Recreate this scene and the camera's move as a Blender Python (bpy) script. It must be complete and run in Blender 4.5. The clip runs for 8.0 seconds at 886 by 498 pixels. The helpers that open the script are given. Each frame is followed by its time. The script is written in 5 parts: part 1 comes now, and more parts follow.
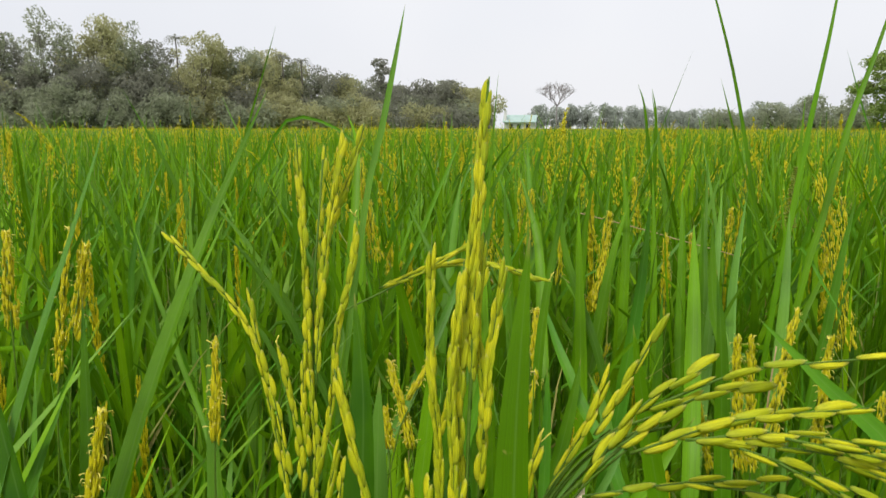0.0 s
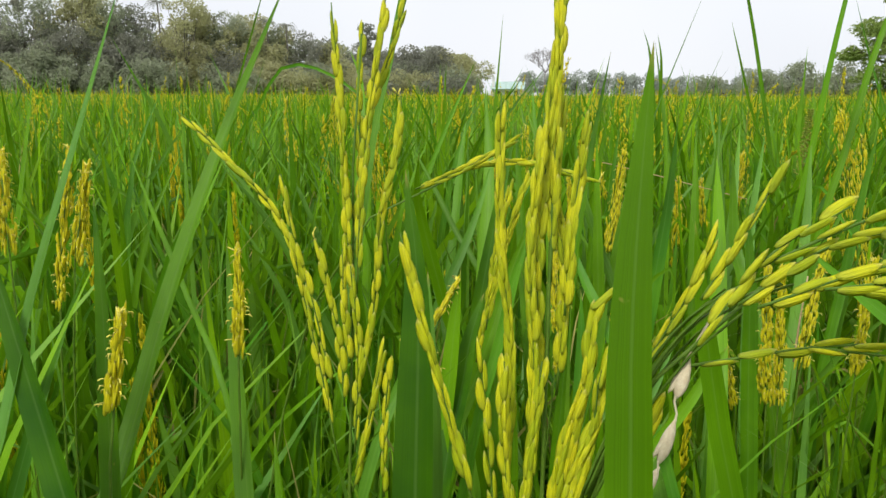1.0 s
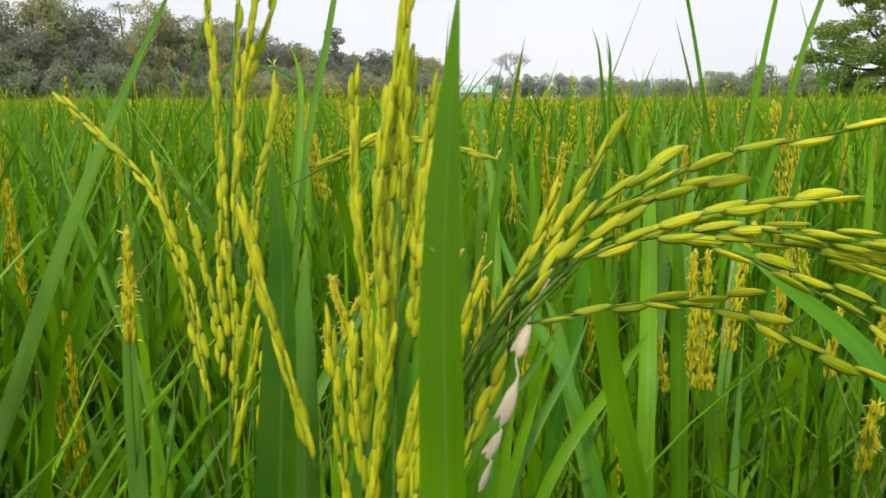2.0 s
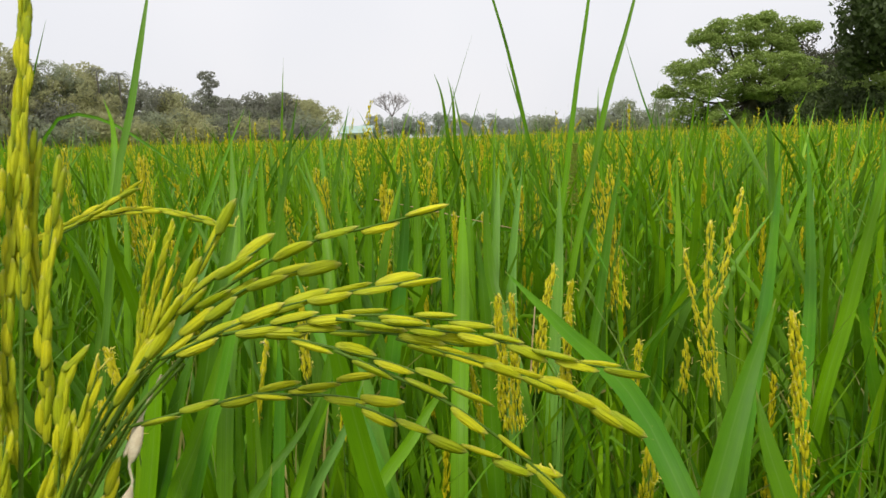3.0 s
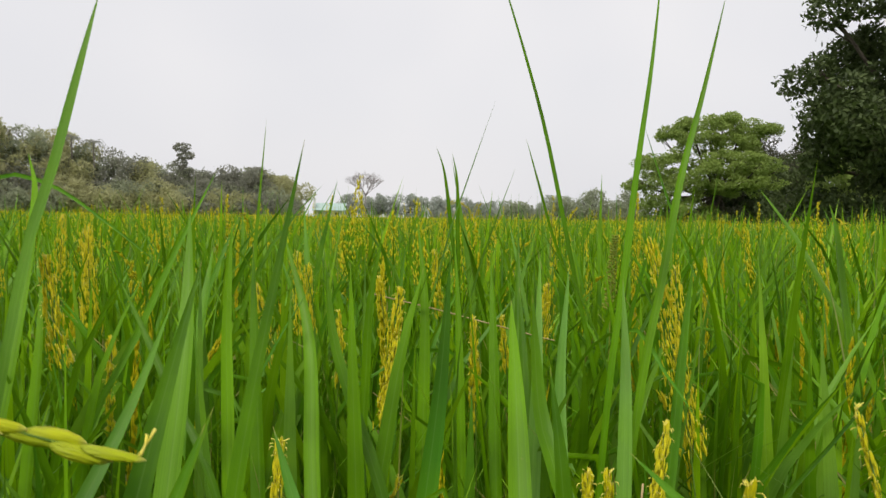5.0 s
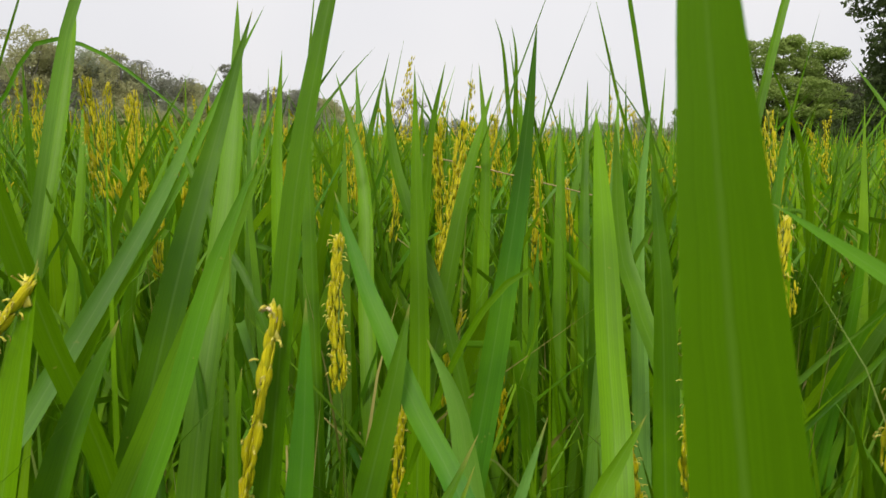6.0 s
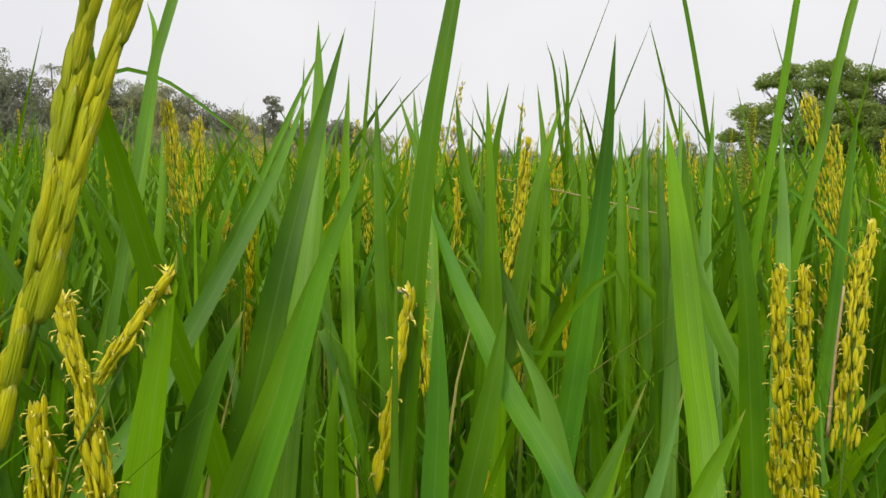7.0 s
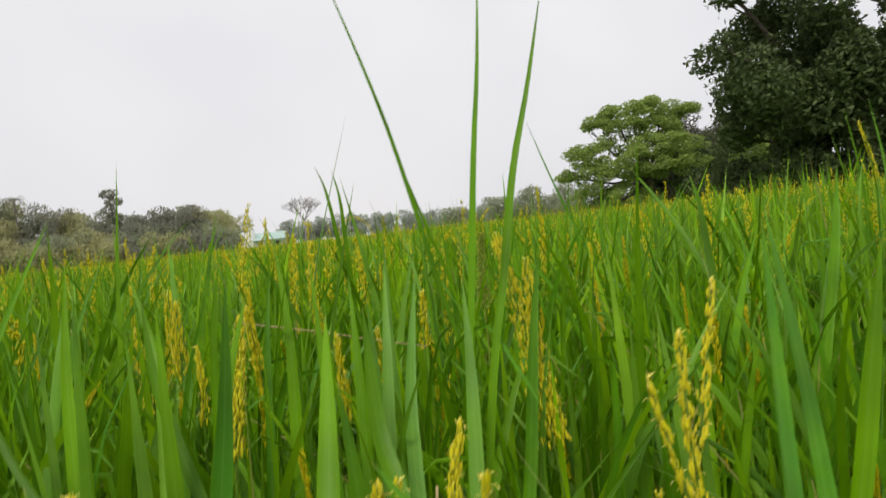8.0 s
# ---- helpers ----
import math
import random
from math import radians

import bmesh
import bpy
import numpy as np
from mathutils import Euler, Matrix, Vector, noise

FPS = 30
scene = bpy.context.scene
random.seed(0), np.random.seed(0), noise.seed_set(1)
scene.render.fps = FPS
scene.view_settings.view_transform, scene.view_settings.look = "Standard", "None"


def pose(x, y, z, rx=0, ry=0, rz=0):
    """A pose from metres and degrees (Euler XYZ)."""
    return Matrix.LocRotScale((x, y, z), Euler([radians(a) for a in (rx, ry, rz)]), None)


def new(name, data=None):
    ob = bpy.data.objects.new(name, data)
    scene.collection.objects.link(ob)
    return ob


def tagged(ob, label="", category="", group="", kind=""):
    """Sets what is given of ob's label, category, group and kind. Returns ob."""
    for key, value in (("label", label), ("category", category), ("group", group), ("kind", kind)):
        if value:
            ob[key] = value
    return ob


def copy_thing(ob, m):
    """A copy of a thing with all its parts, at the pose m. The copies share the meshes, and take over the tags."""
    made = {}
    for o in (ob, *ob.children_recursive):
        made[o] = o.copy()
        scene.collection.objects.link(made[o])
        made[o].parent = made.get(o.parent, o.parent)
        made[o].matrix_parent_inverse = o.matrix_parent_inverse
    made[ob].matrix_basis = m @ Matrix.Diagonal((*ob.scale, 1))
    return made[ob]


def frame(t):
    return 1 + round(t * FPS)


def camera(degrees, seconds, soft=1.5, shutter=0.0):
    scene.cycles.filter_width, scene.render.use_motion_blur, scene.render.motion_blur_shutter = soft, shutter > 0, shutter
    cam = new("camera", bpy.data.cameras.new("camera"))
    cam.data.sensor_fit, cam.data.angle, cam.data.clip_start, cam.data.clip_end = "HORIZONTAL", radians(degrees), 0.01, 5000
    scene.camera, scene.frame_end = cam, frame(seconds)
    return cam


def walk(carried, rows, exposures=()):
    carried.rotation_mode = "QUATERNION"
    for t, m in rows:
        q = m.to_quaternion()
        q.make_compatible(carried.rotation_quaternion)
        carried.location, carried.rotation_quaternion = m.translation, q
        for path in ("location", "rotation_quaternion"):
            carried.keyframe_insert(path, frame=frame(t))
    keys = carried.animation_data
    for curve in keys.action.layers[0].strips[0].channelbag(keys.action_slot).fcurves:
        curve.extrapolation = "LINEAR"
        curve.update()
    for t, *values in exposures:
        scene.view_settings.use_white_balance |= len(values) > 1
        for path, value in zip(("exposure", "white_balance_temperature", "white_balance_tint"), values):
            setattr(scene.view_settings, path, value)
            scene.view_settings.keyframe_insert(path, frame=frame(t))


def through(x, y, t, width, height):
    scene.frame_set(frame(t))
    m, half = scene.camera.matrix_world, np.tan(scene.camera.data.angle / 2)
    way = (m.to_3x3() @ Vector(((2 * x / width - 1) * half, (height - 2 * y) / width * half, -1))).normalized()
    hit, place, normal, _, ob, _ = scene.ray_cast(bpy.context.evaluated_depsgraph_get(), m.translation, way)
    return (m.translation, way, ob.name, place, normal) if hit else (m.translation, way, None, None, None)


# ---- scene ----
cam = camera(63.0, 8.0, soft=1.45, shutter=0.15)

# seconds, place, pitch, roll, yaw
PATH = [
    (0, -0.0475, -0.0118, 1.0368, -9.47, 0.07, 10.01),
    (0.5, -0.0576, 0.0026, 1.0123, -12.33, 0.47, 8.84),
    (1, -0.0752, 0.0043, 1.0010, -11.99, 0.14, 9.01),
    (1.2, -0.0761, 0.0069, 1.0007, -12.33, -0.52, 9.80),
    (2.3, -0.0174, 0.0180, 0.9868, -10.62, -0.67, 3.05),
    (2.5, 0.0001, 0.0244, 0.9990, -9.37, -1.32, 0.15),
    (3, 0.0218, 0.0210, 0.9987, -8.80, -1.70, -2.41),
    (3.5, 0.0444, 0.0206, 1.0027, -8.85, -3.00, -4.02),
    (4, 0.0166, 0.0298, 1.0353, -4.64, -2.04, -0.27),
    (4.1, 0.0066, 0.0450, 1.0466, -2.29, -1.63, -0.33),
    (4.2, 0.0040, 0.0626, 1.0658, 0.10, -2.05, -0.71),
    (5.3, -0.0237, 0.2613, 0.9701, -4.17, 1.71, -5.76),
    (5.4, -0.0238, 0.2669, 0.9622, -4.87, 1.88, -5.55),
    (5.5, -0.0223, 0.2693, 0.9560, -5.85, 1.80, -5.10),
    (6, -0.0319, 0.2695, 0.9225, -8.29, 1.66, -1.63),
    (6.2, -0.0376, 0.2710, 0.9116, -8.07, 0.64, -1.02),
    (6.5, -0.0404, 0.2677, 0.9113, -6.64, 0.92, -0.17),
    (7, -0.0528, 0.2582, 0.9131, -6.21, 1.11, 1.59),
    (7.5, -0.0381, 0.2537, 0.9184, -6.19, 1.02, -0.02),
    (7.6, -0.0209, 0.2484, 0.9235, -5.78, 0.28, -1.17),
    (7.7, 0.0026, 0.2503, 0.9357, -5.46, -1.17, -3.33),
    (7.8, 0.0288, 0.2447, 0.9504, -4.43, -2.45, -6.03),
    (7.9, 0.0544, 0.2351, 0.9711, -3.27, -4.38, -8.36),
    (8, 0.0757, 0.2195, 0.9969, -1.75, -6.32, -9.25),
]
walk(cam, [(t, Matrix.Translation((x, y, z)) @ pose(0, 0, 0, 0, 0, yaw) @ pose(0, 0, 0, 90 + pitch) @ pose(0, 0, 0, 0, 0, roll))
           for t, x, y, z, pitch, roll, yaw in PATH],
     [(0.0, 0.10, 6420, 9), (1.0, 0.22, 6340, 8), (2.5, 0.17, 6440, 9), (3.5, 0.02, 6540, 10.5), (5.4, -0.03, 6600, 10), (6.5, 0.07, 6600, 10), (8.0, -0.02, 6600, 10)])

# ---- light: a bright hazy overcast sky and a weak broad sun ----
SUN_UP, SUN_TURN = radians(55), radians(200)
world = bpy.data.worlds.new("world")
scene.world = world
world.use_nodes = True
wn, wl = world.node_tree.nodes, world.node_tree.links
wn.clear()
sky = wn.new("ShaderNodeTexSky")
sky.sky_type, sky.sun_disc = "NISHITA", False
sky.sun_elevation, sky.sun_rotation = SUN_UP, SUN_TURN
sky.air_density, sky.dust_density, sky.ozone_density = 1.0, 6.0, 1.0
sky_part = wn.new("ShaderNodeBackground")
sky_part.inputs["Strength"].default_value = 0.012
wl.new(sky.outputs["Color"], sky_part.inputs["Color"])
# the cloud deck: pale grey, a little whiter overhead, with soft uneven patches
coord = wn.new("ShaderNodeTexCoord")
cloud = wn.new("ShaderNodeTexNoise")
cloud.inputs["Scale"].default_value, cloud.inputs["Detail"].default_value = 1.6, 3.0
wl.new(coord.outputs["Generated"], cloud.inputs["Vector"])
tone = wn.new("ShaderNodeValToRGB")
tone.color_ramp.elements[0].color, tone.color_ramp.elements[1].color = (0.79, 0.80, 0.85, 1), (0.92, 0.91, 0.93, 1)
tone.color_ramp.elements[0].position, tone.color_ramp.elements[1].position = 0.35, 0.65
wl.new(cloud.outputs["Fac"], tone.inputs["Fac"])
deck = wn.new("ShaderNodeBackground")
deck.inputs["Strength"].default_value = 0.92
wl.new(tone.outputs["Color"], deck.inputs["Color"])
both, world_out = wn.new("ShaderNodeAddShader"), wn.new("ShaderNodeOutputWorld")
wl.new(sky_part.outputs[0], both.inputs[0])
wl.new(deck.outputs[0], both.inputs[1])
wl.new(both.outputs[0], world_out.inputs["Surface"])

sun_data = bpy.data.lights.new("sun", "SUN")
sun_data.energy, sun_data.angle, sun_data.color = 2.2, radians(14), (1.0, 0.96, 0.88)
sun = new("sun", sun_data)
sun.matrix_world = Matrix.Rotation(-SUN_TURN, 4, "Z") @ Matrix.Rotation(-(math.pi / 2 - SUN_UP), 4, "X")


# ---- materials ----
def tree_of(name):
    m = bpy.data.materials.new(name)
    m.use_nodes = True
    n, l = m.node_tree.nodes, m.node_tree.links
    return m, n, l, n["Principled BSDF"], n["Material Output"]


def mix(n, l, a, b, fac, how="MIX"):
    m = n.new("ShaderNodeMix")
    m.data_type, m.blend_type = "RGBA", how
    for slot, v in ((0, fac), (6, a), (7, b)):
        if isinstance(v, bpy.types.NodeSocket):
            l.new(v, m.inputs[slot])
        else:
            m.inputs[slot].default_value = v if slot == 0 else (*v, 1)
    return m.outputs[2]


def noise_of(n, l, vector, scale, detail=2.0, rough=0.55):
    t = n.new("ShaderNodeTexNoise")
    t.inputs["Scale"].default_value, t.inputs["Detail"].default_value, t.inputs["Roughness"].default_value = scale, detail, rough
    if vector is not None:
        l.new(vector, t.inputs["Vector"])
    return t.outputs["Fac"]


def curve_of(n, l, value, low, high, to_low=0.0, to_high=1.0):
    r = n.new("ShaderNodeMapRange")
    l.new(value, r.inputs[0])
    for k, v in enumerate((low, high, to_low, to_high), 1):
        r.inputs[k].default_value = v
    return r.outputs[0]


def blade_material(name, dark, light, tip, spread="object", through=0.26, gloss=0.38):
    """A long grass leaf: fine parallel veins, a pale midrib, a yellowing tip, blotches; light passes through it."""
    m, n, l, bsdf, out = tree_of(name)
    uv = n.new("ShaderNodeUVMap")
    sep = n.new("ShaderNodeSeparateXYZ")
    l.new(uv.outputs[0], sep.inputs[0])
    if spread == "object":
        rnd = n.new("ShaderNodeObjectInfo").outputs["Random"]
    else:
        rnd = n.new("ShaderNodeNewGeometry").outputs["Random Per Island"]
    place = n.new("ShaderNodeNewGeometry").outputs["Position"]
    base = mix(n, l, dark, light, rnd)
    other = n.new("ShaderNodeMath")
    other.operation = "FRACT"
    times = n.new("ShaderNodeMath")
    times.operation = "MULTIPLY"
    times.inputs[1].default_value = 17.3
    l.new(rnd, times.inputs[0])
    l.new(times.outputs[0], other.inputs[0])
    base = mix(n, l, base, (0.072, 0.275, 0.018), curve_of(n, l, other.outputs[0], 0.60, 0.90, 0.0, 0.65))
    # sky sheen put into the colour: some leaves turn pale grey-green
    sheen = n.new("ShaderNodeMath")
    sheen.operation = "FRACT"
    more = n.new("ShaderNodeMath")
    more.operation = "MULTIPLY"
    more.inputs[1].default_value = 41.7
    l.new(rnd, more.inputs[0])
    l.new(more.outputs[0], sheen.inputs[0])
    base = mix(n, l, base, (0.185, 0.370, 0.085), curve_of(n, l, sheen.outputs[0], 0.72, 0.95, 0.0, 0.62))
    blotch = curve_of(n, l, noise_of(n, l, place, 22.0, 3.0), 0.35, 0.7)
    base = mix(n, l, base, tuple(1.25 * v for v in light), curve_of(n, l, blotch, 0, 1, 0.0, 0.35))
    stretch = n.new("ShaderNodeVectorMath")
    stretch.operation = "MULTIPLY"
    l.new(uv.outputs[0], stretch.inputs[0])
    stretch.inputs[1].default_value = (44.0, 2.0, 1.0)
    vein = noise_of(n, l, stretch.outputs[0], 1.0, 2.0)
    base = mix(n, l, base, tuple(0.5 * v for v in dark), curve_of(n, l, vein, 0.42, 0.70, 0.0, 0.36))
    wide = noise_of(n, l, place, 6.0, 2.0)
    base = mix(n, l, base, tuple(0.55 * v for v in dark), curve_of(n, l, wide, 0.48, 0.72, 0.0, 0.6))
    spot = noise_of(n, l, place, 240.0, 2.0)
    base = mix(n, l, base, (0.34, 0.30, 0.06), curve_of(n, l, spot, 0.74, 0.80, 0.0, 0.5))
    rib = n.new("ShaderNodeMath")
    rib.operation = "ABSOLUTE"
    off = n.new("ShaderNodeMath")
    off.operation = "SUBTRACT"
    l.new(sep.outputs[0], off.inputs[0])
    off.inputs[1].default_value = 0.5
    l.new(off.outputs[0], rib.inputs[0])
    base = mix(n, l, base, (0.24, 0.36, 0.10), curve_of(n, l, rib.outputs[0], 0.015, 0.06, 0.14, 0.0))
    base = mix(n, l, base, tip, curve_of(n, l, sep.outputs[1], 0.993, 1.0, 0.0, 0.7))
    l.new(base, bsdf.inputs["Base Color"])
    bsdf.inputs["Roughness"].default_value = gloss
    bsdf.inputs["Specular IOR Level"].default_value = 0.17
    bump = n.new("ShaderNodeBump")
    bump.inputs["Strength"].default_value, bump.inputs["Distance"].default_value = 0.35, 0.0004
    l.new(vein, bump.inputs["Height"])
    l.new(bump.outputs[0], bsdf.inputs["Normal"])
    glow = n.new("ShaderNodeBsdfTranslucent")
    l.new(mix(n, l, base, (0.235, 0.46, 0.004), 0.5), glow.inputs["Color"])
    blend = n.new("ShaderNodeMixShader")
    blend.inputs[0].default_value = through
    l.new(bsdf.outputs[0], blend.inputs[1])
    l.new(glow.outputs[0], blend.inputs[2])
    l.new(blend.outputs[0], out.inputs["Surface"])
    return m


def seed_material(name, a, b, spread="object", scale=900.0):
    """A rice husk: yellow green to straw, fine lengthwise ribs, small brown flecks."""
    m, n, l, bsdf, out = tree_of(name)
    if spread == "object":
        rnd = n.new("ShaderNodeObjectInfo").outputs["Random"]
    else:
        rnd = n.new("ShaderNodeNewGeometry").outputs["Random Per Island"]
    co = n.new("ShaderNodeTexCoord").outputs["Object"]
    base = mix(n, l, a, b, rnd)
    fleck = noise_of(n, l, co, 3.2 if spread == "object" else scale, 3.0)
    base = mix(n, l, base, tuple(0.6 * v for v in a), curve_of(n, l, fleck, 0.52, 0.78, 0.0, 0.35))
    if spread == "object":
        sep = n.new("ShaderNodeSeparateXYZ")
        l.new(co, sep.inputs[0])
        base = mix(n, l, base, (0.36, 0.44, 0.05), curve_of(n, l, sep.outputs[2], 0.0, 0.45, 0.55, 0.0))
        base = mix(n, l, base, (0.62, 0.56, 0.20), curve_of(n, l, sep.outputs[2], 0.82, 1.0, 0.0, 0.7))
        stretch = n.new("ShaderNodeVectorMath")
        stretch.operation = "MULTIPLY"
        l.new(co, stretch.inputs[0])
        stretch.inputs[1].default_value = (30.0, 30.0, 0.8)
        ribs = noise_of(n, l, stretch.outputs[0], 1.0, 1.0)
        bump = n.new("ShaderNodeBump")
        bump.inputs["Strength"].default_value, bump.inputs["Distance"].default_value = 0.9, 0.0006
        l.new(ribs, bump.inputs["Height"])
        l.new(bump.outputs[0], bsdf.inputs["Normal"])
        base = mix(n, l, base, tuple(0.42 * v for v in a), curve_of(n, l, ribs, 0.48, 0.60, 0.0, 0.27))
    l.new(base, bsdf.inputs["Base Color"])
    bsdf.inputs["Roughness"].default_value = 0.5
    bsdf.inputs["Specular IOR Level"].default_value = 0.3
    glow = n.new("ShaderNodeBsdfTranslucent")
    l.new(base, glow.inputs["Color"])
    blend = n.new("ShaderNodeMixShader")
    blend.inputs[0].default_value = 0.32
    l.new(bsdf.outputs[0], blend.inputs[1])
    l.new(glow.outputs[0], blend.inputs[2])
    l.new(blend.outputs[0], out.inputs["Surface"])
    return m


def plain_material(name, a, b, scale, rough=0.8, bump_by=0.0, detail=4.0):
    m, n, l, bsdf, out = tree_of(name)
    place = n.new("ShaderNodeNewGeometry").outputs["Position"]
    f = noise_of(n, l, place, scale, detail)
    g = noise_of(n, l, place, scale * 7, 3.0)
    base = mix(n, l, mix(n, l, a, b, curve_of(n, l, f, 0.3, 0.7)), tuple(0.6 * v for v in a), curve_of(n, l, g, 0.5, 0.75, 0, 0.6))
    l.new(base, bsdf.inputs["Base Color"])
    bsdf.inputs["Roughness"].default_value = rough
    bsdf.inputs["Specular IOR Level"].default_value = 0.22
    if bump_by:
        bump = n.new("ShaderNodeBump")
        bump.inputs["Strength"].default_value, bump.inputs["Distance"].default_value = 0.8, bump_by
        l.new(g, bump.inputs["Height"])
        l.new(bump.outputs[0], bsdf.inputs["Normal"])
    return m


def foliage_material(name, a, b, through=0.25):
    m, n, l, bsdf, out = tree_of(name)
    geo = n.new("ShaderNodeNewGeometry")
    big = curve_of(n, l, noise_of(n, l, geo.outputs["Position"], 0.35, 3.0), 0.3, 0.7)
    base = mix(n, l, mix(n, l, a, b, geo.outputs["Random Per Island"]), tuple(1.35 * v for v in b), curve_of(n, l, big, 0, 1, 0, 0.5))
    l.new(base, bsdf.inputs["Base Color"])
    bsdf.inputs["Roughness"].default_value = 0.6
    bsdf.inputs["Specular IOR Level"].default_value = 0.25
    glow = n.new("ShaderNodeBsdfTranslucent")
    l.new(base, glow.inputs["Color"])
    blend = n.new("ShaderNodeMixShader")
    blend.inputs[0].default_value = through
    l.new(bsdf.outputs[0], blend.inputs[1])
    l.new(glow.outputs[0], blend.inputs[2])
    l.new(blend.outputs[0], out.inputs["Surface"])
    return m


LEAF = blade_material("rice_leaf", (0.018, 0.086, 0.001), (0.168, 0.372, 0.002), (0.46, 0.36, 0.10))
LEAF_FIELD = blade_material("rice_leaf_field", (0.034, 0.132, 0.002), (0.270, 0.500, 0.005), (0.46, 0.36, 0.08), spread="island")
LEAF_DRY = blade_material("withered_leaf", (0.20, 0.20, 0.035), (0.50, 0.42, 0.14), (0.50, 0.38, 0.16), spread="island")
STEM = plain_material("rice_stem", (0.10, 0.24, 0.03), (0.16, 0.30, 0.05), 60.0, 0.5)
BRANCH = plain_material("panicle_branch", (0.065, 0.140, 0.010), (0.120, 0.205, 0.018), 200.0, 0.55)
GRAIN = seed_material("rice_grain", (0.46, 0.56, 0.008), (0.86, 0.82, 0.016))
GRAIN_PLUME = seed_material("flowering_grain", (0.72, 0.67, 0.008), (0.92, 0.82, 0.018))
GRAIN_FIELD = seed_material("rice_grain_field", (0.55, 0.525, 0.008), (0.85, 0.735, 0.018), spread="island", scale=300.0)
HUSK = plain_material("empty_husk", (0.72, 0.58, 0.37), (0.85, 0.74, 0.53), 900.0, 0.7)
FLOWER = plain_material("rice_flower", (0.74, 0.64, 0.06), (0.84, 0.76, 0.20), 300.0, 0.7)
DRY = plain_material("dry_stalk", (0.40, 0.28, 0.14), (0.55, 0.42, 0.22), 80.0, 0.7)
WEED = plain_material("weed_seed", (0.15, 0.21, 0.02), (0.30, 0.33, 0.04), 300.0, 0.7)
GROUND = plain_material("mud", (0.035, 0.040, 0.018), (0.07, 0.075, 0.03), 3.0, 0.9, 0.03)
CANOPY = plain_material("rice_canopy", (0.050, 0.115, 0.008), (0.110, 0.170, 0.014), 1.2, 0.75, 0.05)
BARK = plain_material("bark", (0.08, 0.065, 0.05), (0.15, 0.125, 0.10), 2.5, 0.9, 0.04)
DARK_LEAVES = foliage_material("dark_leaves", (0.040, 0.060, 0.022), (0.088, 0.120, 0.038))
DUSK_LEAVES = foliage_material("dusky_leaves", (0.062, 0.062, 0.040), (0.105, 0.110, 0.062))
# fresh green, lightened to put some haze over the rain tree
GREEN_LEAVES = foliage_material("fresh_hazed_leaves", (0.180, 0.262, 0.058), (0.300, 0.385, 0.095), 0.45)
# leaves of the far trees: distance haze painted in by paling their colours
HAZED_DARK = foliage_material("hazed_dark_leaves", (0.215, 0.220, 0.175), (0.290, 0.295, 0.230), 0.58)
HAZED_OLIVE = foliage_material("hazed_olive_leaves", (0.340, 0.345, 0.180), (0.470, 0.465, 0.250), 0.58)
HAZED_GREY = foliage_material("hazed_green_leaves", (0.275, 0.305, 0.205), (0.365, 0.395, 0.265), 0.58)
HAZED_FAR = foliage_material("hazed_far_leaves", (0.350, 0.385, 0.330), (0.440, 0.475, 0.400), 0.6)
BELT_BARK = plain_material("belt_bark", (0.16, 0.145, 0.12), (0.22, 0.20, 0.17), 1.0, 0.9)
TWIGS = plain_material("bare_twigs", (0.26, 0.24, 0.23), (0.36, 0.33, 0.31), 1.0, 0.9)
WHITE_WALL = plain_material("white_paint", (0.74, 0.74, 0.72), (0.82, 0.82, 0.80), 0.6, 0.8)
GREEN_ROOF = plain_material("green_roof", (0.34, 0.46, 0.42), (0.44, 0.56, 0.52), 0.8, 0.6)
DARK_GLASS = plain_material("dark_window", (0.03, 0.035, 0.04), (0.05, 0.055, 0.06), 1.0, 0.2)


# ---- building helpers ----
def mesh_of(name, verts, faces, material, uv=None, smooth=True):
    me = bpy.data.meshes.new(name)
    me.from_pydata([tuple(v) for v in verts], [], [tuple(f) for f in faces])
    for m in material if isinstance(material, (list, tuple)) else (material,):
        me.materials.append(m)
    if uv is not None:
        layer = me.uv_layers.new(name="UVMap")
        index = np.empty(len(me.loops), dtype=np.int32)
        me.loops.foreach_get("vertex_index", index)
        layer.data.foreach_set("uv", np.asarray(uv, dtype=np.float32)[index].ravel())
    if smooth:
        me.polygons.foreach_set("use_smooth", [True] * len(me.polygons))
    me.update()
    return me


def part(name, me, parent, label="", m=None):
    ob = new(name, me)
    ob.parent = parent
    if m is not None:
        ob.matrix_basis = m
    return tagged(ob, label)


def glide(points, n):
    """n + 1 points of a smooth curve through the given points, evenly along it."""
    p = [Vector(q) for q in points]
    if len(p) == 2:
        p = [p[0], p[0].lerp(p[1], 0.5), p[1]]
    ext = [2 * p[0] - p[1], *p, 2 * p[-1] - p[-2]]
    fine = []
    for a, b, c, d in zip(ext, ext[1:], ext[2:], ext[3:]):
        for k in range(12):
            s = k / 12
            fine.append(0.5 * (2 * b + (c - a) * s + (2 * a - 5 * b + 4 * c - d) * s * s + (3 * b - a - 3 * c + d) * s**3))
    fine.append(p[-1])
    far = [0.0]
    for a, b in zip(fine, fine[1:]):
        far.append(far[-1] + (b - a).length)
    out, k = [], 0
    for i in range(n + 1):
        want = far[-1] * i / n
        while k < len(far) - 2 and far[k + 1] < want:
            k += 1
        span = far[k + 1] - far[k]
        out.append(fine[k].lerp(fine[k + 1], (want - far[k]) / span if span > 1e-9 else 0))
    return out


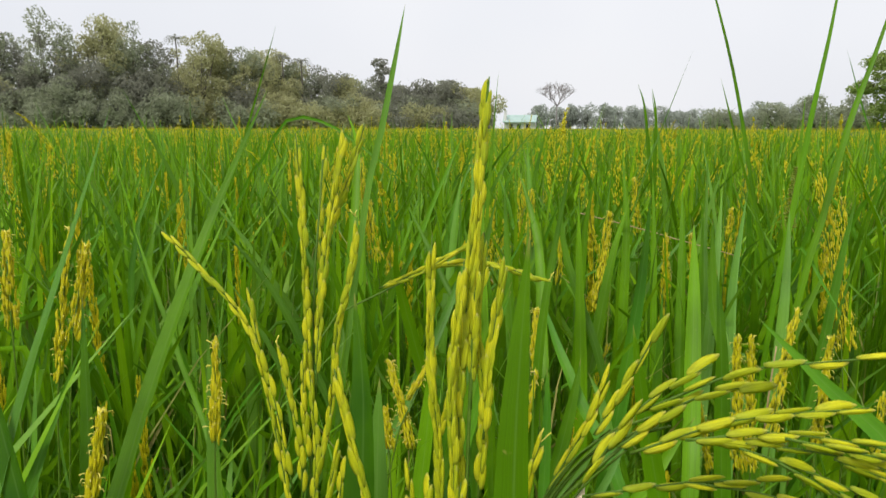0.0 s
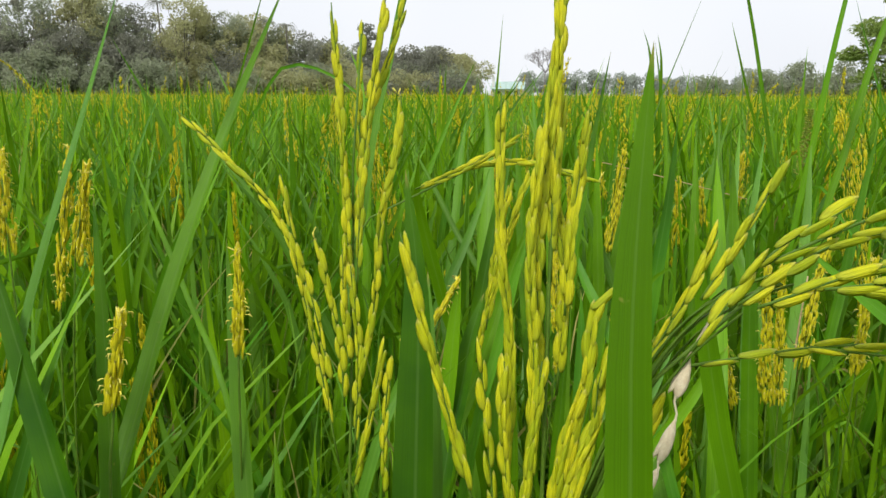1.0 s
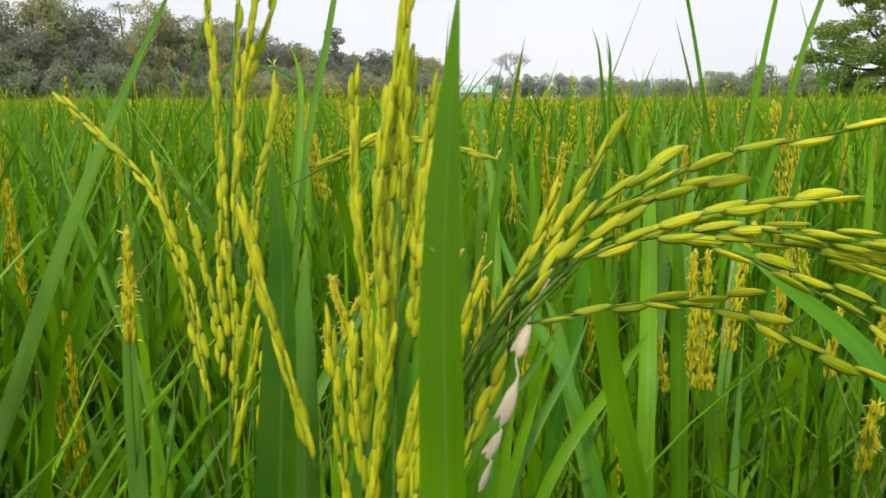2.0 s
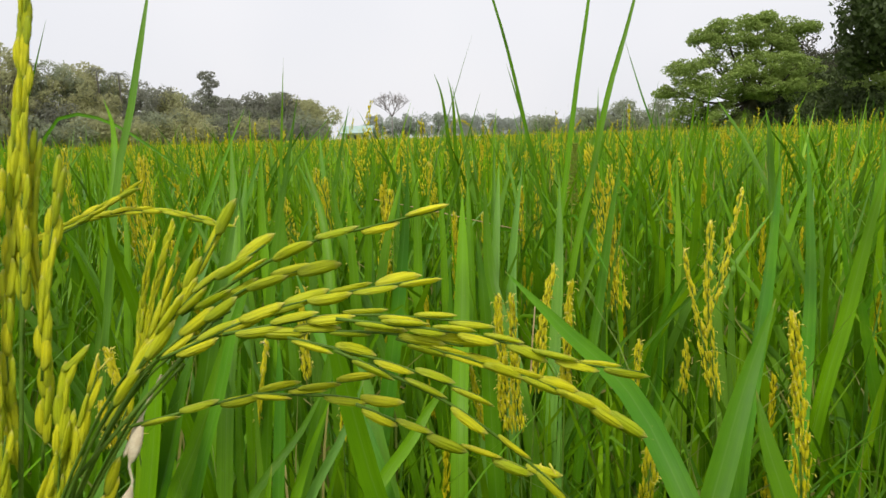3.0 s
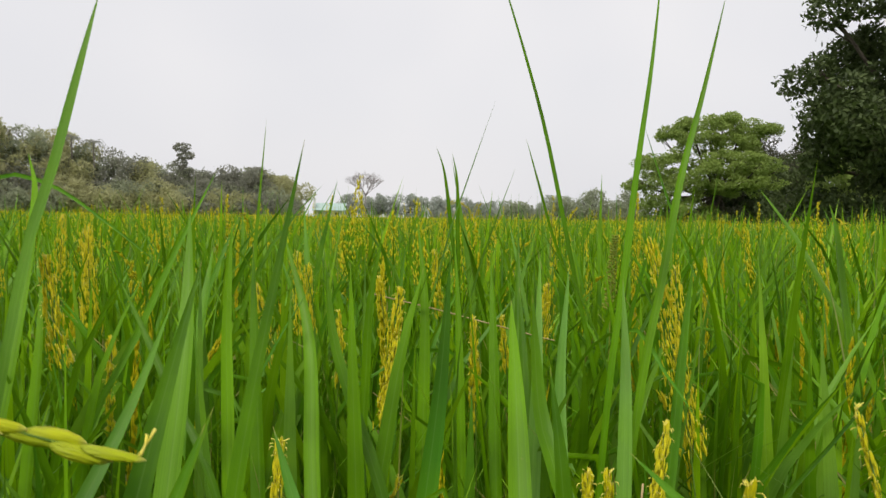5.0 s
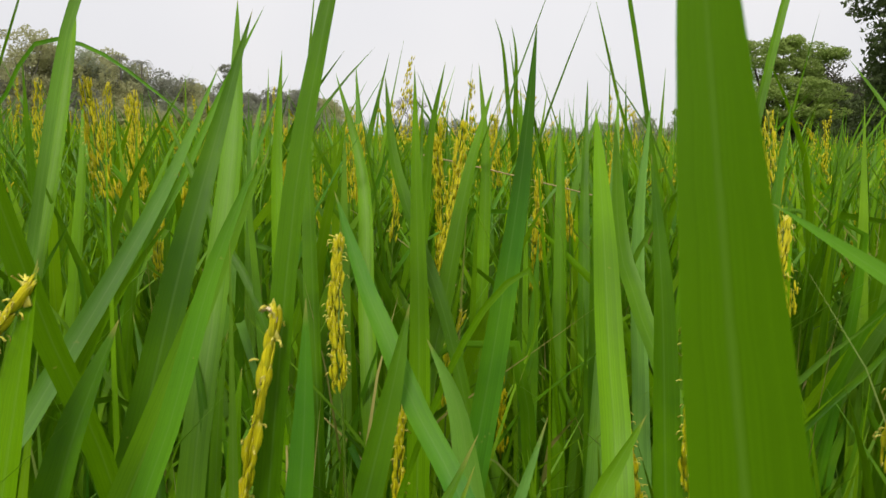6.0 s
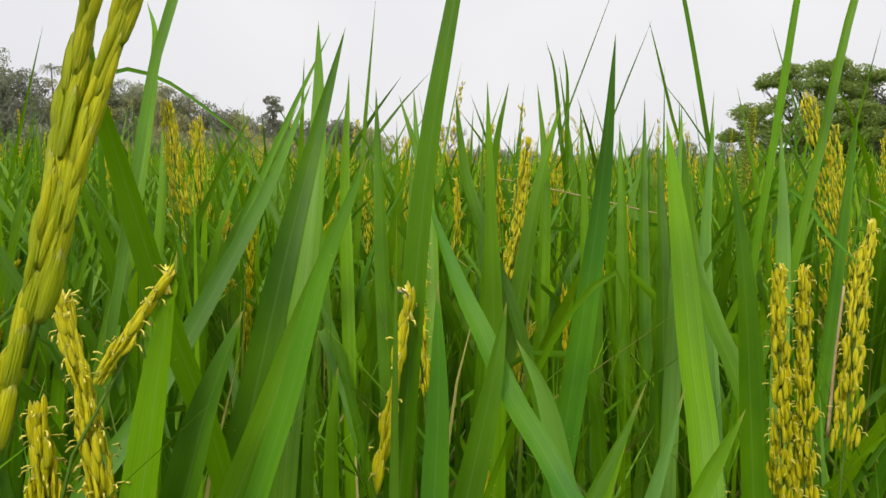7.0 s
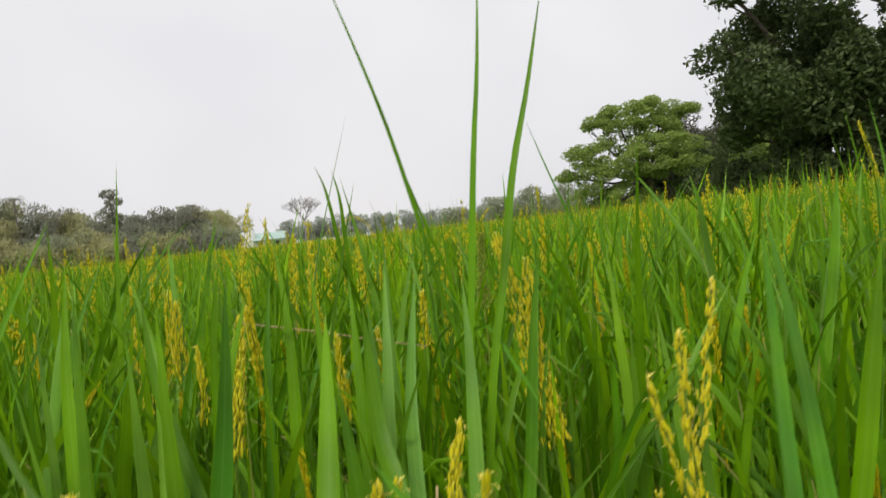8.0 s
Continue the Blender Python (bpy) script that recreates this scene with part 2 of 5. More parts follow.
def blade_profile(s, full=0.42, foot=0.35):
    if s < full:
        k = s / full
        return foot + (1 - foot) * k * k * (3 - 2 * k)
    return max(0.0, 1 - ((s - full) / (1 - full)) ** 2.1)


def blade(points, width, n=14, turn=0.0, twist=0.0, fold=0.42, full=0.42, foot=0.35, dense=1.0):
    """Verts, faces and uv of a folded grass leaf along points; its face looks to -y, turned about its length by turn and twist (radians).
    The uv's v is 1 at the tip and falls by 1 for each metre below it. dense: above 1, the cross-sections crowd toward the tip."""
    fine = 120
    path = glide(points, fine)
    long = sum((q - p).length for p, q in zip(path, path[1:]))
    spans = [1 - (1 - i / n) ** dense for i in range(n + 1)]
    line = []
    for s in spans:
        k = min(int(s * fine), fine - 1)
        line.append(path[k].lerp(path[k + 1], s * fine - k))
    verts, faces, uv = [], [], []
    for i, (s, p) in enumerate(zip(spans, line)):
        along = (line[min(i + 1, n)] - line[max(i - 1, 0)]).normalized()
        side = along.cross(Vector((0, -1, 0.15)))
        side = (side if side.length > 0.05 else Vector((1, 0, 0))).normalized()
        side = Matrix.Rotation(turn + twist * s, 3, along) @ side
        out = side.cross(along).normalized()
        w = width / 2 * blade_profile(s, full, foot)
        verts += [p + side * w + out * w * fold, p, p - side * w + out * w * fold]
        v = 1 - (1 - s) * long
        uv += [(0, v), (0.5, v), (1, v)]
        if i:
            a = 3 * i
            faces += [(a - 3, a - 2, a + 1, a), (a - 2, a - 1, a + 2, a + 1)]
    return verts, faces, uv


def tube(points, r0, r1, n=8, sides=6):
    line = glide(points, n)
    verts, faces = [], []
    for i, p in enumerate(line):
        along = (line[min(i + 1, n)] - line[max(i - 1, 0)]).normalized()
        a = along.orthogonal().normalized()
        b = along.cross(a)
        r = r0 + (r1 - r0) * i / n
        verts += [p + r * (a * math.cos(2 * math.pi * k / sides) + b * math.sin(2 * math.pi * k / sides)) for k in range(sides)]
        if i:
            o = sides * i
            faces += [(o - sides + k, o - sides + (k + 1) % sides, o + (k + 1) % sides, o + k) for k in range(sides)]
    faces += [tuple(range(sides))[::-1], tuple(range(sides * n, sides * n + sides))]
    return verts, faces


def joined(pieces):
    verts, faces = [], []
    for v, f in pieces:
        o = len(verts)
        verts += v
        faces += [tuple(k + o for k in q) for q in f]
    return verts, faces


def spindle(sides=8, rings=(0.0, 0.12, 0.35, 0.62, 0.86, 1.0), fat=0.165, bow=0.05):
    """A rice spikelet one unit long up z: two ribbed hulls, pointed, a little bowed."""
    verts, faces = [], []
    size = {0.0: 0.40, 0.12: 0.80, 0.35: 1.0, 0.62: 0.97, 0.86: 0.66, 1.0: 0.08}
    for i, s in enumerate(rings):
        r = fat * size[s]
        for k in range(sides):
            a = 2 * math.pi * k / sides
            rr = r * (1.0 + 0.14 * math.cos(2 * a) + 0.08 * math.cos(sides / 2 * a))
            verts.append(Vector((rr * math.cos(a) + bow * math.sin(math.pi * s), 0.68 * rr * math.sin(a), s)))
        if i:
            o = sides * i
            faces += [(o - sides + k, o - sides + (k + 1) % sides, o + (k + 1) % sides, o + k) for k in range(sides)]
    faces.append(tuple(range(sides))[::-1])
    return verts, faces


def aim(p, along, spin, length):
    """A matrix that stands a unit spikelet at p along a direction."""
    q = Vector((0, 0, 1)).rotation_difference(along.normalized()).to_matrix().to_4x4()
    return Matrix.Translation(p) @ q @ Matrix.Rotation(spin, 4, "Z") @ Matrix.Scale(length, 4)


GRAIN_MESHES = [mesh_of("grain", *spindle(fat=f, bow=b), GRAIN) for f, b in ((0.116, 0.04), (0.106, 0.05), (0.126, 0.02), (0.112, -0.03))]
PLUMP = [mesh_of("grain", *spindle(fat=f, bow=b), GRAIN_PLUME) for f, b in ((0.104, 0.06), (0.094, 0.10), (0.112, 0.03))]


def split_husk():
    """An empty spikelet one unit long up z: a broad hull and a narrow one that part toward the tip, each ribbed and thin at its foot."""
    pieces = []
    for fat, lean, long, flat in ((0.150, -0.05, 1.0, 0.55), (0.085, 0.15, 0.94, 0.5)):
        verts, faces = [], []
        for i, (t, size) in enumerate(((0.0, 0.16), (0.10, 0.30), (0.30, 0.78), (0.52, 1.0), (0.74, 0.92), (0.90, 0.55), (1.0, 0.10))):
            for k in range(12):
                a = 2 * math.pi * k / 12
                r = fat * size * (1 + 0.10 * math.cos(6 * a))
                verts.append(Vector((r * math.cos(a) + lean * t * t, flat * r * math.sin(a), t * long)))
            if i:
                o = 12 * i
                faces += [(o - 12 + k, o - 12 + (k + 1) % 12, o + (k + 1) % 12, o + k) for k in range(12)]
        faces += [tuple(range(12))[::-1], tuple(range(72, 84))]
        pieces.append((verts, faces))
    return joined(pieces)


HUSK_MESH = mesh_of("husk", *split_husk(), HUSK)
dice = random.Random(7)


def seats(line, count, start):
    """Where spikelets sit along a branch: place and direction of each, alternating from side to side."""
    n = len(line) - 1
    for k in range(count):
        s = start + (1 - start) * (k / max(1, count - 1)) * 0.93
        i = min(int(s * n), n - 1)
        p = line[i].lerp(line[i + 1], s * n - i)
        along = (line[i + 1] - line[i]).normalized()
        yield k, p, along


# ---- hero plants: stalks whose every grain can be told apart ----
def plant(x, y, label, group="rice plants beside the camera"):
    p = new("rice_plant")
    p.location = (x, y, 0)
    return tagged(p, label, "rice plant", group)


HERE = []
FULL = 0.92


def rooted(p, points, plumb=0.0):
    """The curve carried on down to the plant's foot; plumb: how soon it turns upright."""
    pts = [Vector(q) for q in points]
    low, foot = pts[0], Vector((p.location.x, p.location.y, 0.0))
    lean = ((pts[0] - pts[1]).normalized() - Vector((0, 0, plumb))).normalized()
    fall = Vector((lean.x, lean.y, 0)) * (0.7 * low.z / max(0.3, abs(lean.z)))
    if fall.length > 0.35:
        fall *= 0.35 / fall.length
    foot = Vector((low.x, low.y, 0)) + fall
    down = low + lean * 0.12
    down.z = min(down.z, low.z - 0.10)
    deep = down.lerp(foot, 0.55)
    return [foot + Vector((0, 0, 0.01)), deep, down, *pts]


def leaf(p, width, points, label=""):
    width = 0.88 * min(width, 0.0155)
    pts = rooted(p, points)
    far = [0.0]
    for a, c in zip(pts, pts[1:]):
        far.append(far[-1] + (c - a).length)
    full = max(0.35, min(0.93, far[3] / far[-1]))
    v, f, uv = blade(pts, width, 34, dice.uniform(-0.22, 0.22), dice.uniform(-0.25, 0.25), full=full, foot=0.5, dense=2.2)
    o = p.location
    part("leaf", mesh_of("leaf", [q - o for q in v], f, LEAF, uv), p, label)


def panicle(p, label=""):
    q = part("panicle", mesh_of("panicle", [], [], BRANCH), p, label)
    HERE.append([q, []])
    return q


def branch(q, count, points, size=0.0095):
    pieces = HERE[-1][1]
    o = q.parent.location
    start = 0.12
    line = glide(points, 28)
    if count == 0:
        down = rooted(q.parent, points, 1.5)
        pieces.append(tube([v - o for v in down], 0.0014, 0.0005, 20))
        return
    pieces.append(tube([v - o for v in line], 0.00042, 0.00024, 14, 5))
    count = round(count * FULL)
    if dice.random() < 0.15:
        tip = line[-1] - o
        for k in range(2):
            w = Vector((dice.uniform(-1, 1), dice.uniform(-0.5, 0.5), dice.uniform(0.2, 1.0)))
            thread = mesh_of("stamen", *tube([tip, tip + w * 0.002, tip + w * 0.003 + Vector((dice.uniform(-0.002, 0.002), 0, 0.002))], 0.0002, 0.00028, 3, 4), FLOWER)
            part("stamen", thread, q, "pale dried stamen thread")
    for k, at, along in seats(line, count, start):
        side = along.cross(Vector((0, -1, 0.2)))
        side = Matrix.Rotation(dice.uniform(-0.7, 0.7) + (math.pi if k % 2 else 0), 3, along) @ (side if side.length > 0.05 else Vector((1, 0, 0))).normalized()
        way = along + side * dice.uniform(0.0, 0.08)
        root = at + side * 0.0005 - along * 0.004 - o
        g = part("grain", dice.choice(GRAIN_MESHES), q, "", aim(root, way, dice.uniform(0, 6.28), size * dice.uniform(0.9, 1.08)))


def plume(p, radius, count, points, label="upright yellow panicle in flower", far=False):
    """A denser panicle: strands of grains close along one axis from points[0] up, a pale tuft on top, small flowers hanging out."""
    q = panicle(p, label)
    pieces = HERE[-1][1]
    o = p.location
    axis = glide(points, 24)
    lean = axis[-1] - axis[0]
    side_spray = math.hypot(lean.x, lean.y) > 0.9 * abs(lean.z)
    pieces.append(tube([v - o for v in (axis[::6] if side_spray else rooted(p, points, 1.5))], 0.0009 if side_spray else 0.0016, 0.0005, 16))
    n = len(axis) - 1
    bits, cluster = [], []
    unit = spindle(6, (0.0, 0.35, 0.86, 1.0), fat=0.095, bow=0.06)
    count = round(count * (5.0 if far else 3.0))
    for k in range(count):
        s = min(0.985, k / count * 0.95 + dice.uniform(0, 0.05))
        i = min(int(s * n), n - 1)
        along = (axis[i + 1] - axis[i]).normalized()
        a = dice.uniform(0, 2 * math.pi)
        side = Matrix.Rotation(a, 3, along) @ along.orthogonal().normalized()
        r = radius * (1.45 if far else 1.0) * (1.05 - 0.65 * s) * dice.uniform(0.4, 1.0)
        at = axis[i].lerp(axis[i + 1], s * n - i) + side * r - o
        way = along + side * dice.uniform(-0.10, 0.16)
        m = aim(at, way, dice.uniform(0, 6.28), 0.0078 * dice.uniform(0.8, 1.2))
        if far:
            cluster.append(([m @ v for v in unit[0]], unit[1]))
        else:
            part("grain", dice.choice(PLUMP), q, "", m)
        for j in range(dice.choice((0, 0, 1, 1))):
            b0 = at + way.normalized() * dice.uniform(0.003, 0.008) + side * 0.001
            w = side * dice.uniform(0.0008, 0.0022) + Vector((dice.uniform(-0.001, 0.001), 0, 0))
            bits.append(tube([b0, b0 + w, b0 + w * 1.3 - Vector((0, 0, dice.uniform(0.0004, 0.002)))], 0.00022, 0.00036, 2, 3))
    if far:
        part("seed_head", mesh_of("seed_head", *joined(cluster), GRAIN_FIELD), q, "small crowded yellow grains")
    top = axis[-1] - o
    for k in range(4):
        d = Vector((dice.uniform(-0.5, 0.5), dice.uniform(-0.5, 0.5), 1.0)).normalized()
        bits.append(tube([top - d * 0.004, top + d * 0.003, top + d * 0.006 + Vector((dice.uniform(-0.003, 0.003), 0, -0.001))], 0.0006, 0.0003, 3, 4))
    tagged(part("anther_tuft", mesh_of("anther_tuft", *joined(bits), FLOWER), q, "tiny pale hanging anthers"), kind="stuff")


def husks(q, pts):
    """Pale empty husks hanging in a chain by a thread."""
    o = q.parent.location
    part("husk_thread", mesh_of("husk_thread", *tube([Vector(v) - o for v in pts], 0.00034, 0.00026, 18, 5), HUSK), q, "dry pale thread")
    for a, c in zip(pts[1::2], pts[2::2]):
        a, c = Vector(a) - o, Vector(c) - o
        part("husk", HUSK_MESH, q, "empty bleached white husk", aim(a, c - a, dice.uniform(0, 6), max(0.0085, (c - a).length * 1.05)))


def dry_stem(p, pts):
    o = p.location
    part("dry_stem", mesh_of("dry_stem", *tube([Vector(v) - o for v in pts], 0.0009, 0.0006, 12, 5), DRY), p, "thin brown dry stem")


def weed(p, pts):
    """The dark green seed head of a weed grass: short spikes round a stem."""
    o = p.location
    axis = glide(rooted(p, pts), 40)
    pieces = [tube([v - o for v in axis], 0.0016, 0.0006, 20)]
    unit = spindle(5, (0.0, 0.35, 0.86, 1.0), fat=0.26, bow=0.03)
    head = glide(pts, 30)
    for k in range(150):
        i = k * 30 // 150
        side = Matrix.Rotation(2.4 * k, 3, "Z") @ Vector((1, 0, 0.6))
        m = aim(head[i] - o + side * dice.uniform(0.001, 0.007) * (1.1 - i / 32), side, 0, 0.0045)
        pieces.append(([m @ v for v in unit[0]], unit[1]))
    part("seed_head", mesh_of("seed_head", *joined(pieces), WEED), p, "dark green weed seed head")


def close_panicles():
    for q, pieces in HERE:
        v, f = joined(pieces)
        me = mesh_of("panicle", v, f, BRANCH)
        q.data = me
    HERE.clear()


p = plant(-0.085, 0.235, "rice plant with drooping yellow-green panicle of plump grains")
q = panicle(p, "arching panicle of yellow-green grains")
branch(q, 0, [(-0.0620, 0.1789, 0.9067), (-0.0524, 0.1802, 0.9292), (-0.0372, 0.1815, 0.9496), (-0.0239, 0.1806, 0.9590)])
stalks = random.Random(5)
for k in range(9):
    off = Vector((stalks.uniform(-0.0035, 0.0035), stalks.uniform(-0.004, 0.004), stalks.uniform(-0.0035, 0.0035)))
    line = [Vector(v) + off * s for v, s in (((-0.0650, 0.1785, 0.8990), 0.5), ((-0.0572, 0.1796, 0.9190), 0.8), ((-0.0450, 0.1810, 0.9400), 1.0), ((-0.0330, 0.1806, 0.9530), 1.0), ((-0.0200, 0.1780, 0.9600), 0.9))]
    HERE[-1][1].append(tube([v - p.location for v in line[:stalks.choice((4, 5, 5))]], 0.00045, 0.00034, 12, 5))
branch(q, 8, [(-0.0390, 0.1855, 0.9514), (-0.0296, 0.1889, 0.9672), (-0.0212, 0.1924, 0.9832)])
branch(q, 9, [(-0.0517, 0.1845, 0.9335), (-0.0407, 0.1888, 0.9535), (-0.0350, 0.1918, 0.9679)])
branch(q, 9, [(-0.0434, 0.1695, 0.9434), (-0.0274, 0.1744, 0.9651), (-0.0101, 0.1775, 0.9768)])
branch(q, 8, [(-0.0335, 0.1720, 0.9542), (-0.0150, 0.1755, 0.9674), (0.0029, 0.1773, 0.9723)])
branch(q, 7, [(-0.0287, 0.1758, 0.9624), (-0.0042, 0.1736, 0.9760), (0.0149, 0.1697, 0.9812), (0.0277, 0.1651, 0.9845)])
branch(q, 12, [(-0.0306, 0.1663, 0.9555), (-0.0044, 0.1695, 0.9651), (0.0260, 0.1719, 0.9693)])
branch(q, 8, [(-0.0175, 0.1659, 0.9603), (0.0071, 0.1677, 0.9629), (0.0361, 0.1686, 0.9599)])
branch(q, 12, [(0.0056, 0.1655, 0.9627), (0.0345, 0.1661, 0.9578), (0.0518, 0.1659, 0.9519), (0.0691, 0.1662, 0.9483)])
branch(q, 6, [(-0.0116, 0.1663, 0.9608), (0.0153, 0.1673, 0.9588), (0.0317, 0.1675, 0.9552)])
branch(q, 13, [(0.0176, 0.1672, 0.9576), (0.0387, 0.1670, 0.9505), (0.0551, 0.1665, 0.9434), (0.0679, 0.1657, 0.9351)])
branch(q, 5, [(-0.0046, 0.1663, 0.9590), (0.0153, 0.1662, 0.9530), (0.0352, 0.1657, 0.9445)])
branch(q, 7, [(0.0047, 0.1662, 0.9560), (0.0281, 0.1652, 0.9437), (0.0468, 0.1633, 0.9285), (0.0603, 0.1614, 0.9147)])
branch(q, 7, [(-0.0420, 0.1756, 0.9377), (-0.0137, 0.1781, 0.9431), (0.0108, 0.1798, 0.9449)])
branch(q, 4, [(-0.0150, 0.1780, 0.9431), (0.0018, 0.1787, 0.9416), (0.0143, 0.1789, 0.9393)])
branch(q, 7, [(0.0078, 0.1757, 0.9405), (0.0267, 0.1750, 0.9316), (0.0520, 0.1745, 0.9213)])
branch(q, 6, [(-0.0600, 0.1849, 0.9217), (-0.0578, 0.1873, 0.9340), (-0.0539, 0.1898, 0.9462)])
branch(q, 3, [(-0.0634, 0.1837, 0.9163), (-0.0631, 0.1852, 0.9245), (-0.0620, 0.1865, 0.9310)])
branch(q, 6, [(-0.0586, 0.1742, 0.8972), (-0.0525, 0.1776, 0.9132), (-0.0471, 0.1801, 0.9253)])
leaf(p, 0.0069, [(-0.0502, 0.3468, 0.7937), (-0.0380, 0.3651, 0.8336), (-0.0222, 0.3830, 0.8702)])
leaf(p, 0.0079, [(-0.0526, 0.3191, 0.8098), (-0.0464, 0.3377, 0.8527)])
husks(q, [(-0.0369, 0.1836, 0.9466), (-0.0413, 0.1818, 0.9382), (-0.0445, 0.1797, 0.9280), (-0.0440, 0.1787, 0.9225), (-0.0480, 0.1765, 0.9117), (-0.0475, 0.1763, 0.9103), (-0.0512, 0.1748, 0.9038), (-0.0499, 0.1747, 0.9029), (-0.0521, 0.1734, 0.8966)])

p = plant(-0.080, 0.150, "rice plant with tall upright dense grain panicle and broad green leaf")
q = panicle(p, "dense upright panicle of yellow-green grains")
FULL = 1.75
branch(q, 0, [(-0.0764, 0.1838, 0.8741), (-0.0765, 0.1937, 0.9199), (-0.0764, 0.2069, 0.9811), (-0.0753, 0.2189, 1.0362), (-0.0743, 0.2223, 1.0515)])
branch(q, 24, [(-0.0761, 0.2003, 0.9505), (-0.0762, 0.2102, 0.9964), (-0.0755, 0.2182, 1.0331), (-0.0740, 0.2227, 1.0530)])
branch(q, 22, [(-0.0762, 0.1918, 0.9108), (-0.0798, 0.1991, 0.9475), (-0.0782, 0.2082, 0.9888), (-0.0769, 0.2147, 1.0178)])
branch(q, 20, [(-0.0792, 0.1830, 0.8916), (-0.0798, 0.1910, 0.9291), (-0.0816, 0.1971, 0.9590), (-0.0792, 0.2056, 0.9965)])
branch(q, 18, [(-0.0734, 0.1970, 0.9187), (-0.0722, 0.2039, 0.9498), (-0.0755, 0.2090, 0.9762), (-0.0741, 0.2153, 1.0041)])
branch(q, 9, [(-0.0719, 0.1990, 0.9414), (-0.0711, 0.2038, 0.9628), (-0.0673, 0.2113, 0.9949)])
branch(q, 20, [(-0.0877, 0.1963, 0.8826), (-0.0868, 0.2055, 0.9248), (-0.0914, 0.2131, 0.9637), (-0.0923, 0.2212, 1.0018)])
branch(q, 11, [(-0.0938, 0.1752, 0.8949), (-0.1020, 0.1795, 0.9210), (-0.1103, 0.1838, 0.9472), (-0.1156, 0.1870, 0.9657)])
branch(q, 6, [(-0.0881, 0.1826, 0.8771), (-0.0921, 0.1892, 0.9107), (-0.0948, 0.1937, 0.9334)])
branch(q, 6, [(-0.0845, 0.1848, 0.8848), (-0.0878, 0.1899, 0.9107), (-0.0880, 0.1938, 0.9291)])
branch(q, 9, [(-0.0717, 0.1833, 0.8922), (-0.0660, 0.1909, 0.9235), (-0.0641, 0.1954, 0.9429), (-0.0593, 0.1976, 0.9496)])
branch(q, 8, [(-0.0688, 0.1792, 0.8950), (-0.0637, 0.1844, 0.9153), (-0.0602, 0.1890, 0.9342)])
branch(q, 12, [(-0.0817, 0.1785, 0.8772), (-0.0803, 0.1842, 0.9026), (-0.0776, 0.1907, 0.9309)])
branch(q, 9, [(-0.0744, 0.1813, 0.8847), (-0.0714, 0.1865, 0.9071), (-0.0668, 0.1908, 0.9235)])
branch(q, 9, [(-0.0698, 0.1762, 0.8819), (-0.0690, 0.1804, 0.9008), (-0.0623, 0.1852, 0.9182)])
leaf(p, 0.0114, [(-0.0578, 0.1454, 0.9167), (-0.0589, 0.1514, 0.9518), (-0.0583, 0.1567, 0.9829), (-0.0568, 0.1617, 1.0121)])
FULL = 1.5

p = plant(-0.150, 0.230, "rice plant with loose spreading yellow-green panicle")
q = panicle(p, "loose many-branched panicle")
branch(q, 0, [(-0.1492, 0.2442, 0.8473), (-0.1499, 0.2576, 0.9104), (-0.1522, 0.2708, 0.9735), (-0.1508, 0.2819, 1.0239)])
branch(q, 20, [(-0.1522, 0.2427, 0.8666), (-0.1632, 0.2534, 0.9066), (-0.1789, 0.2645, 0.9519), (-0.2029, 0.2700, 0.9770), (-0.2256, 0.2744, 0.9963)])
branch(q, 9, [(-0.1551, 0.2475, 0.8914), (-0.1624, 0.2526, 0.9203), (-0.1718, 0.2573, 0.9491), (-0.1774, 0.2614, 0.9723)])
branch(q, 8, [(-0.1508, 0.2473, 0.8873), (-0.1538, 0.2522, 0.9120), (-0.1634, 0.2584, 0.9481)])
branch(q, 16, [(-0.1500, 0.2565, 0.9197), (-0.1536, 0.2649, 0.9613), (-0.1576, 0.2732, 1.0029), (-0.1617, 0.2795, 1.0351)])
branch(q, 15, [(-0.1500, 0.2644, 0.9419), (-0.1475, 0.2752, 0.9903), (-0.1399, 0.2818, 1.0156), (-0.1339, 0.2877, 1.0387)])
branch(q, 17, [(-0.1477, 0.2567, 0.9286), (-0.1474, 0.2652, 0.9678), (-0.1438, 0.2751, 1.0111), (-0.1408, 0.2813, 1.0380)])
branch(q, 16, [(-0.1472, 0.2460, 0.8881), (-0.1411, 0.2540, 0.9209), (-0.1393, 0.2623, 0.9578), (-0.1349, 0.2674, 0.9783), (-0.1334, 0.2725, 1.0009)])
branch(q, 8, [(-0.1499, 0.2735, 0.9601), (-0.1521, 0.2814, 0.9987), (-0.1517, 0.2879, 1.0286)])
branch(q, 6, [(-0.1493, 0.2511, 0.9038), (-0.1520, 0.2542, 0.9203), (-0.1537, 0.2593, 0.9451)])
branch(q, 9, [(-0.1459, 0.2427, 0.8717), (-0.1458, 0.2506, 0.9086), (-0.1500, 0.2566, 0.9393)])
branch(q, 9, [(-0.1445, 0.2343, 0.8606), (-0.1393, 0.2407, 0.8866), (-0.1352, 0.2470, 0.9127)])
branch(q, 6, [(-0.1333, 0.2357, 0.8586), (-0.1341, 0.2407, 0.8827), (-0.1330, 0.2461, 0.9067)])
leaf(p, 0.0184, [(-0.1163, 0.2082, 0.8725), (-0.1187, 0.2271, 0.9380), (-0.1252, 0.2396, 0.9770)])
leaf(p, 0.0077, [(-0.1724, 0.2359, 0.8500), (-0.1803, 0.2502, 0.8744)])
leaf(p, 0.0138, [(-0.1170, 0.2332, 0.8589), (-0.1194, 0.2469, 0.9052), (-0.1210, 0.2581, 0.9381)])

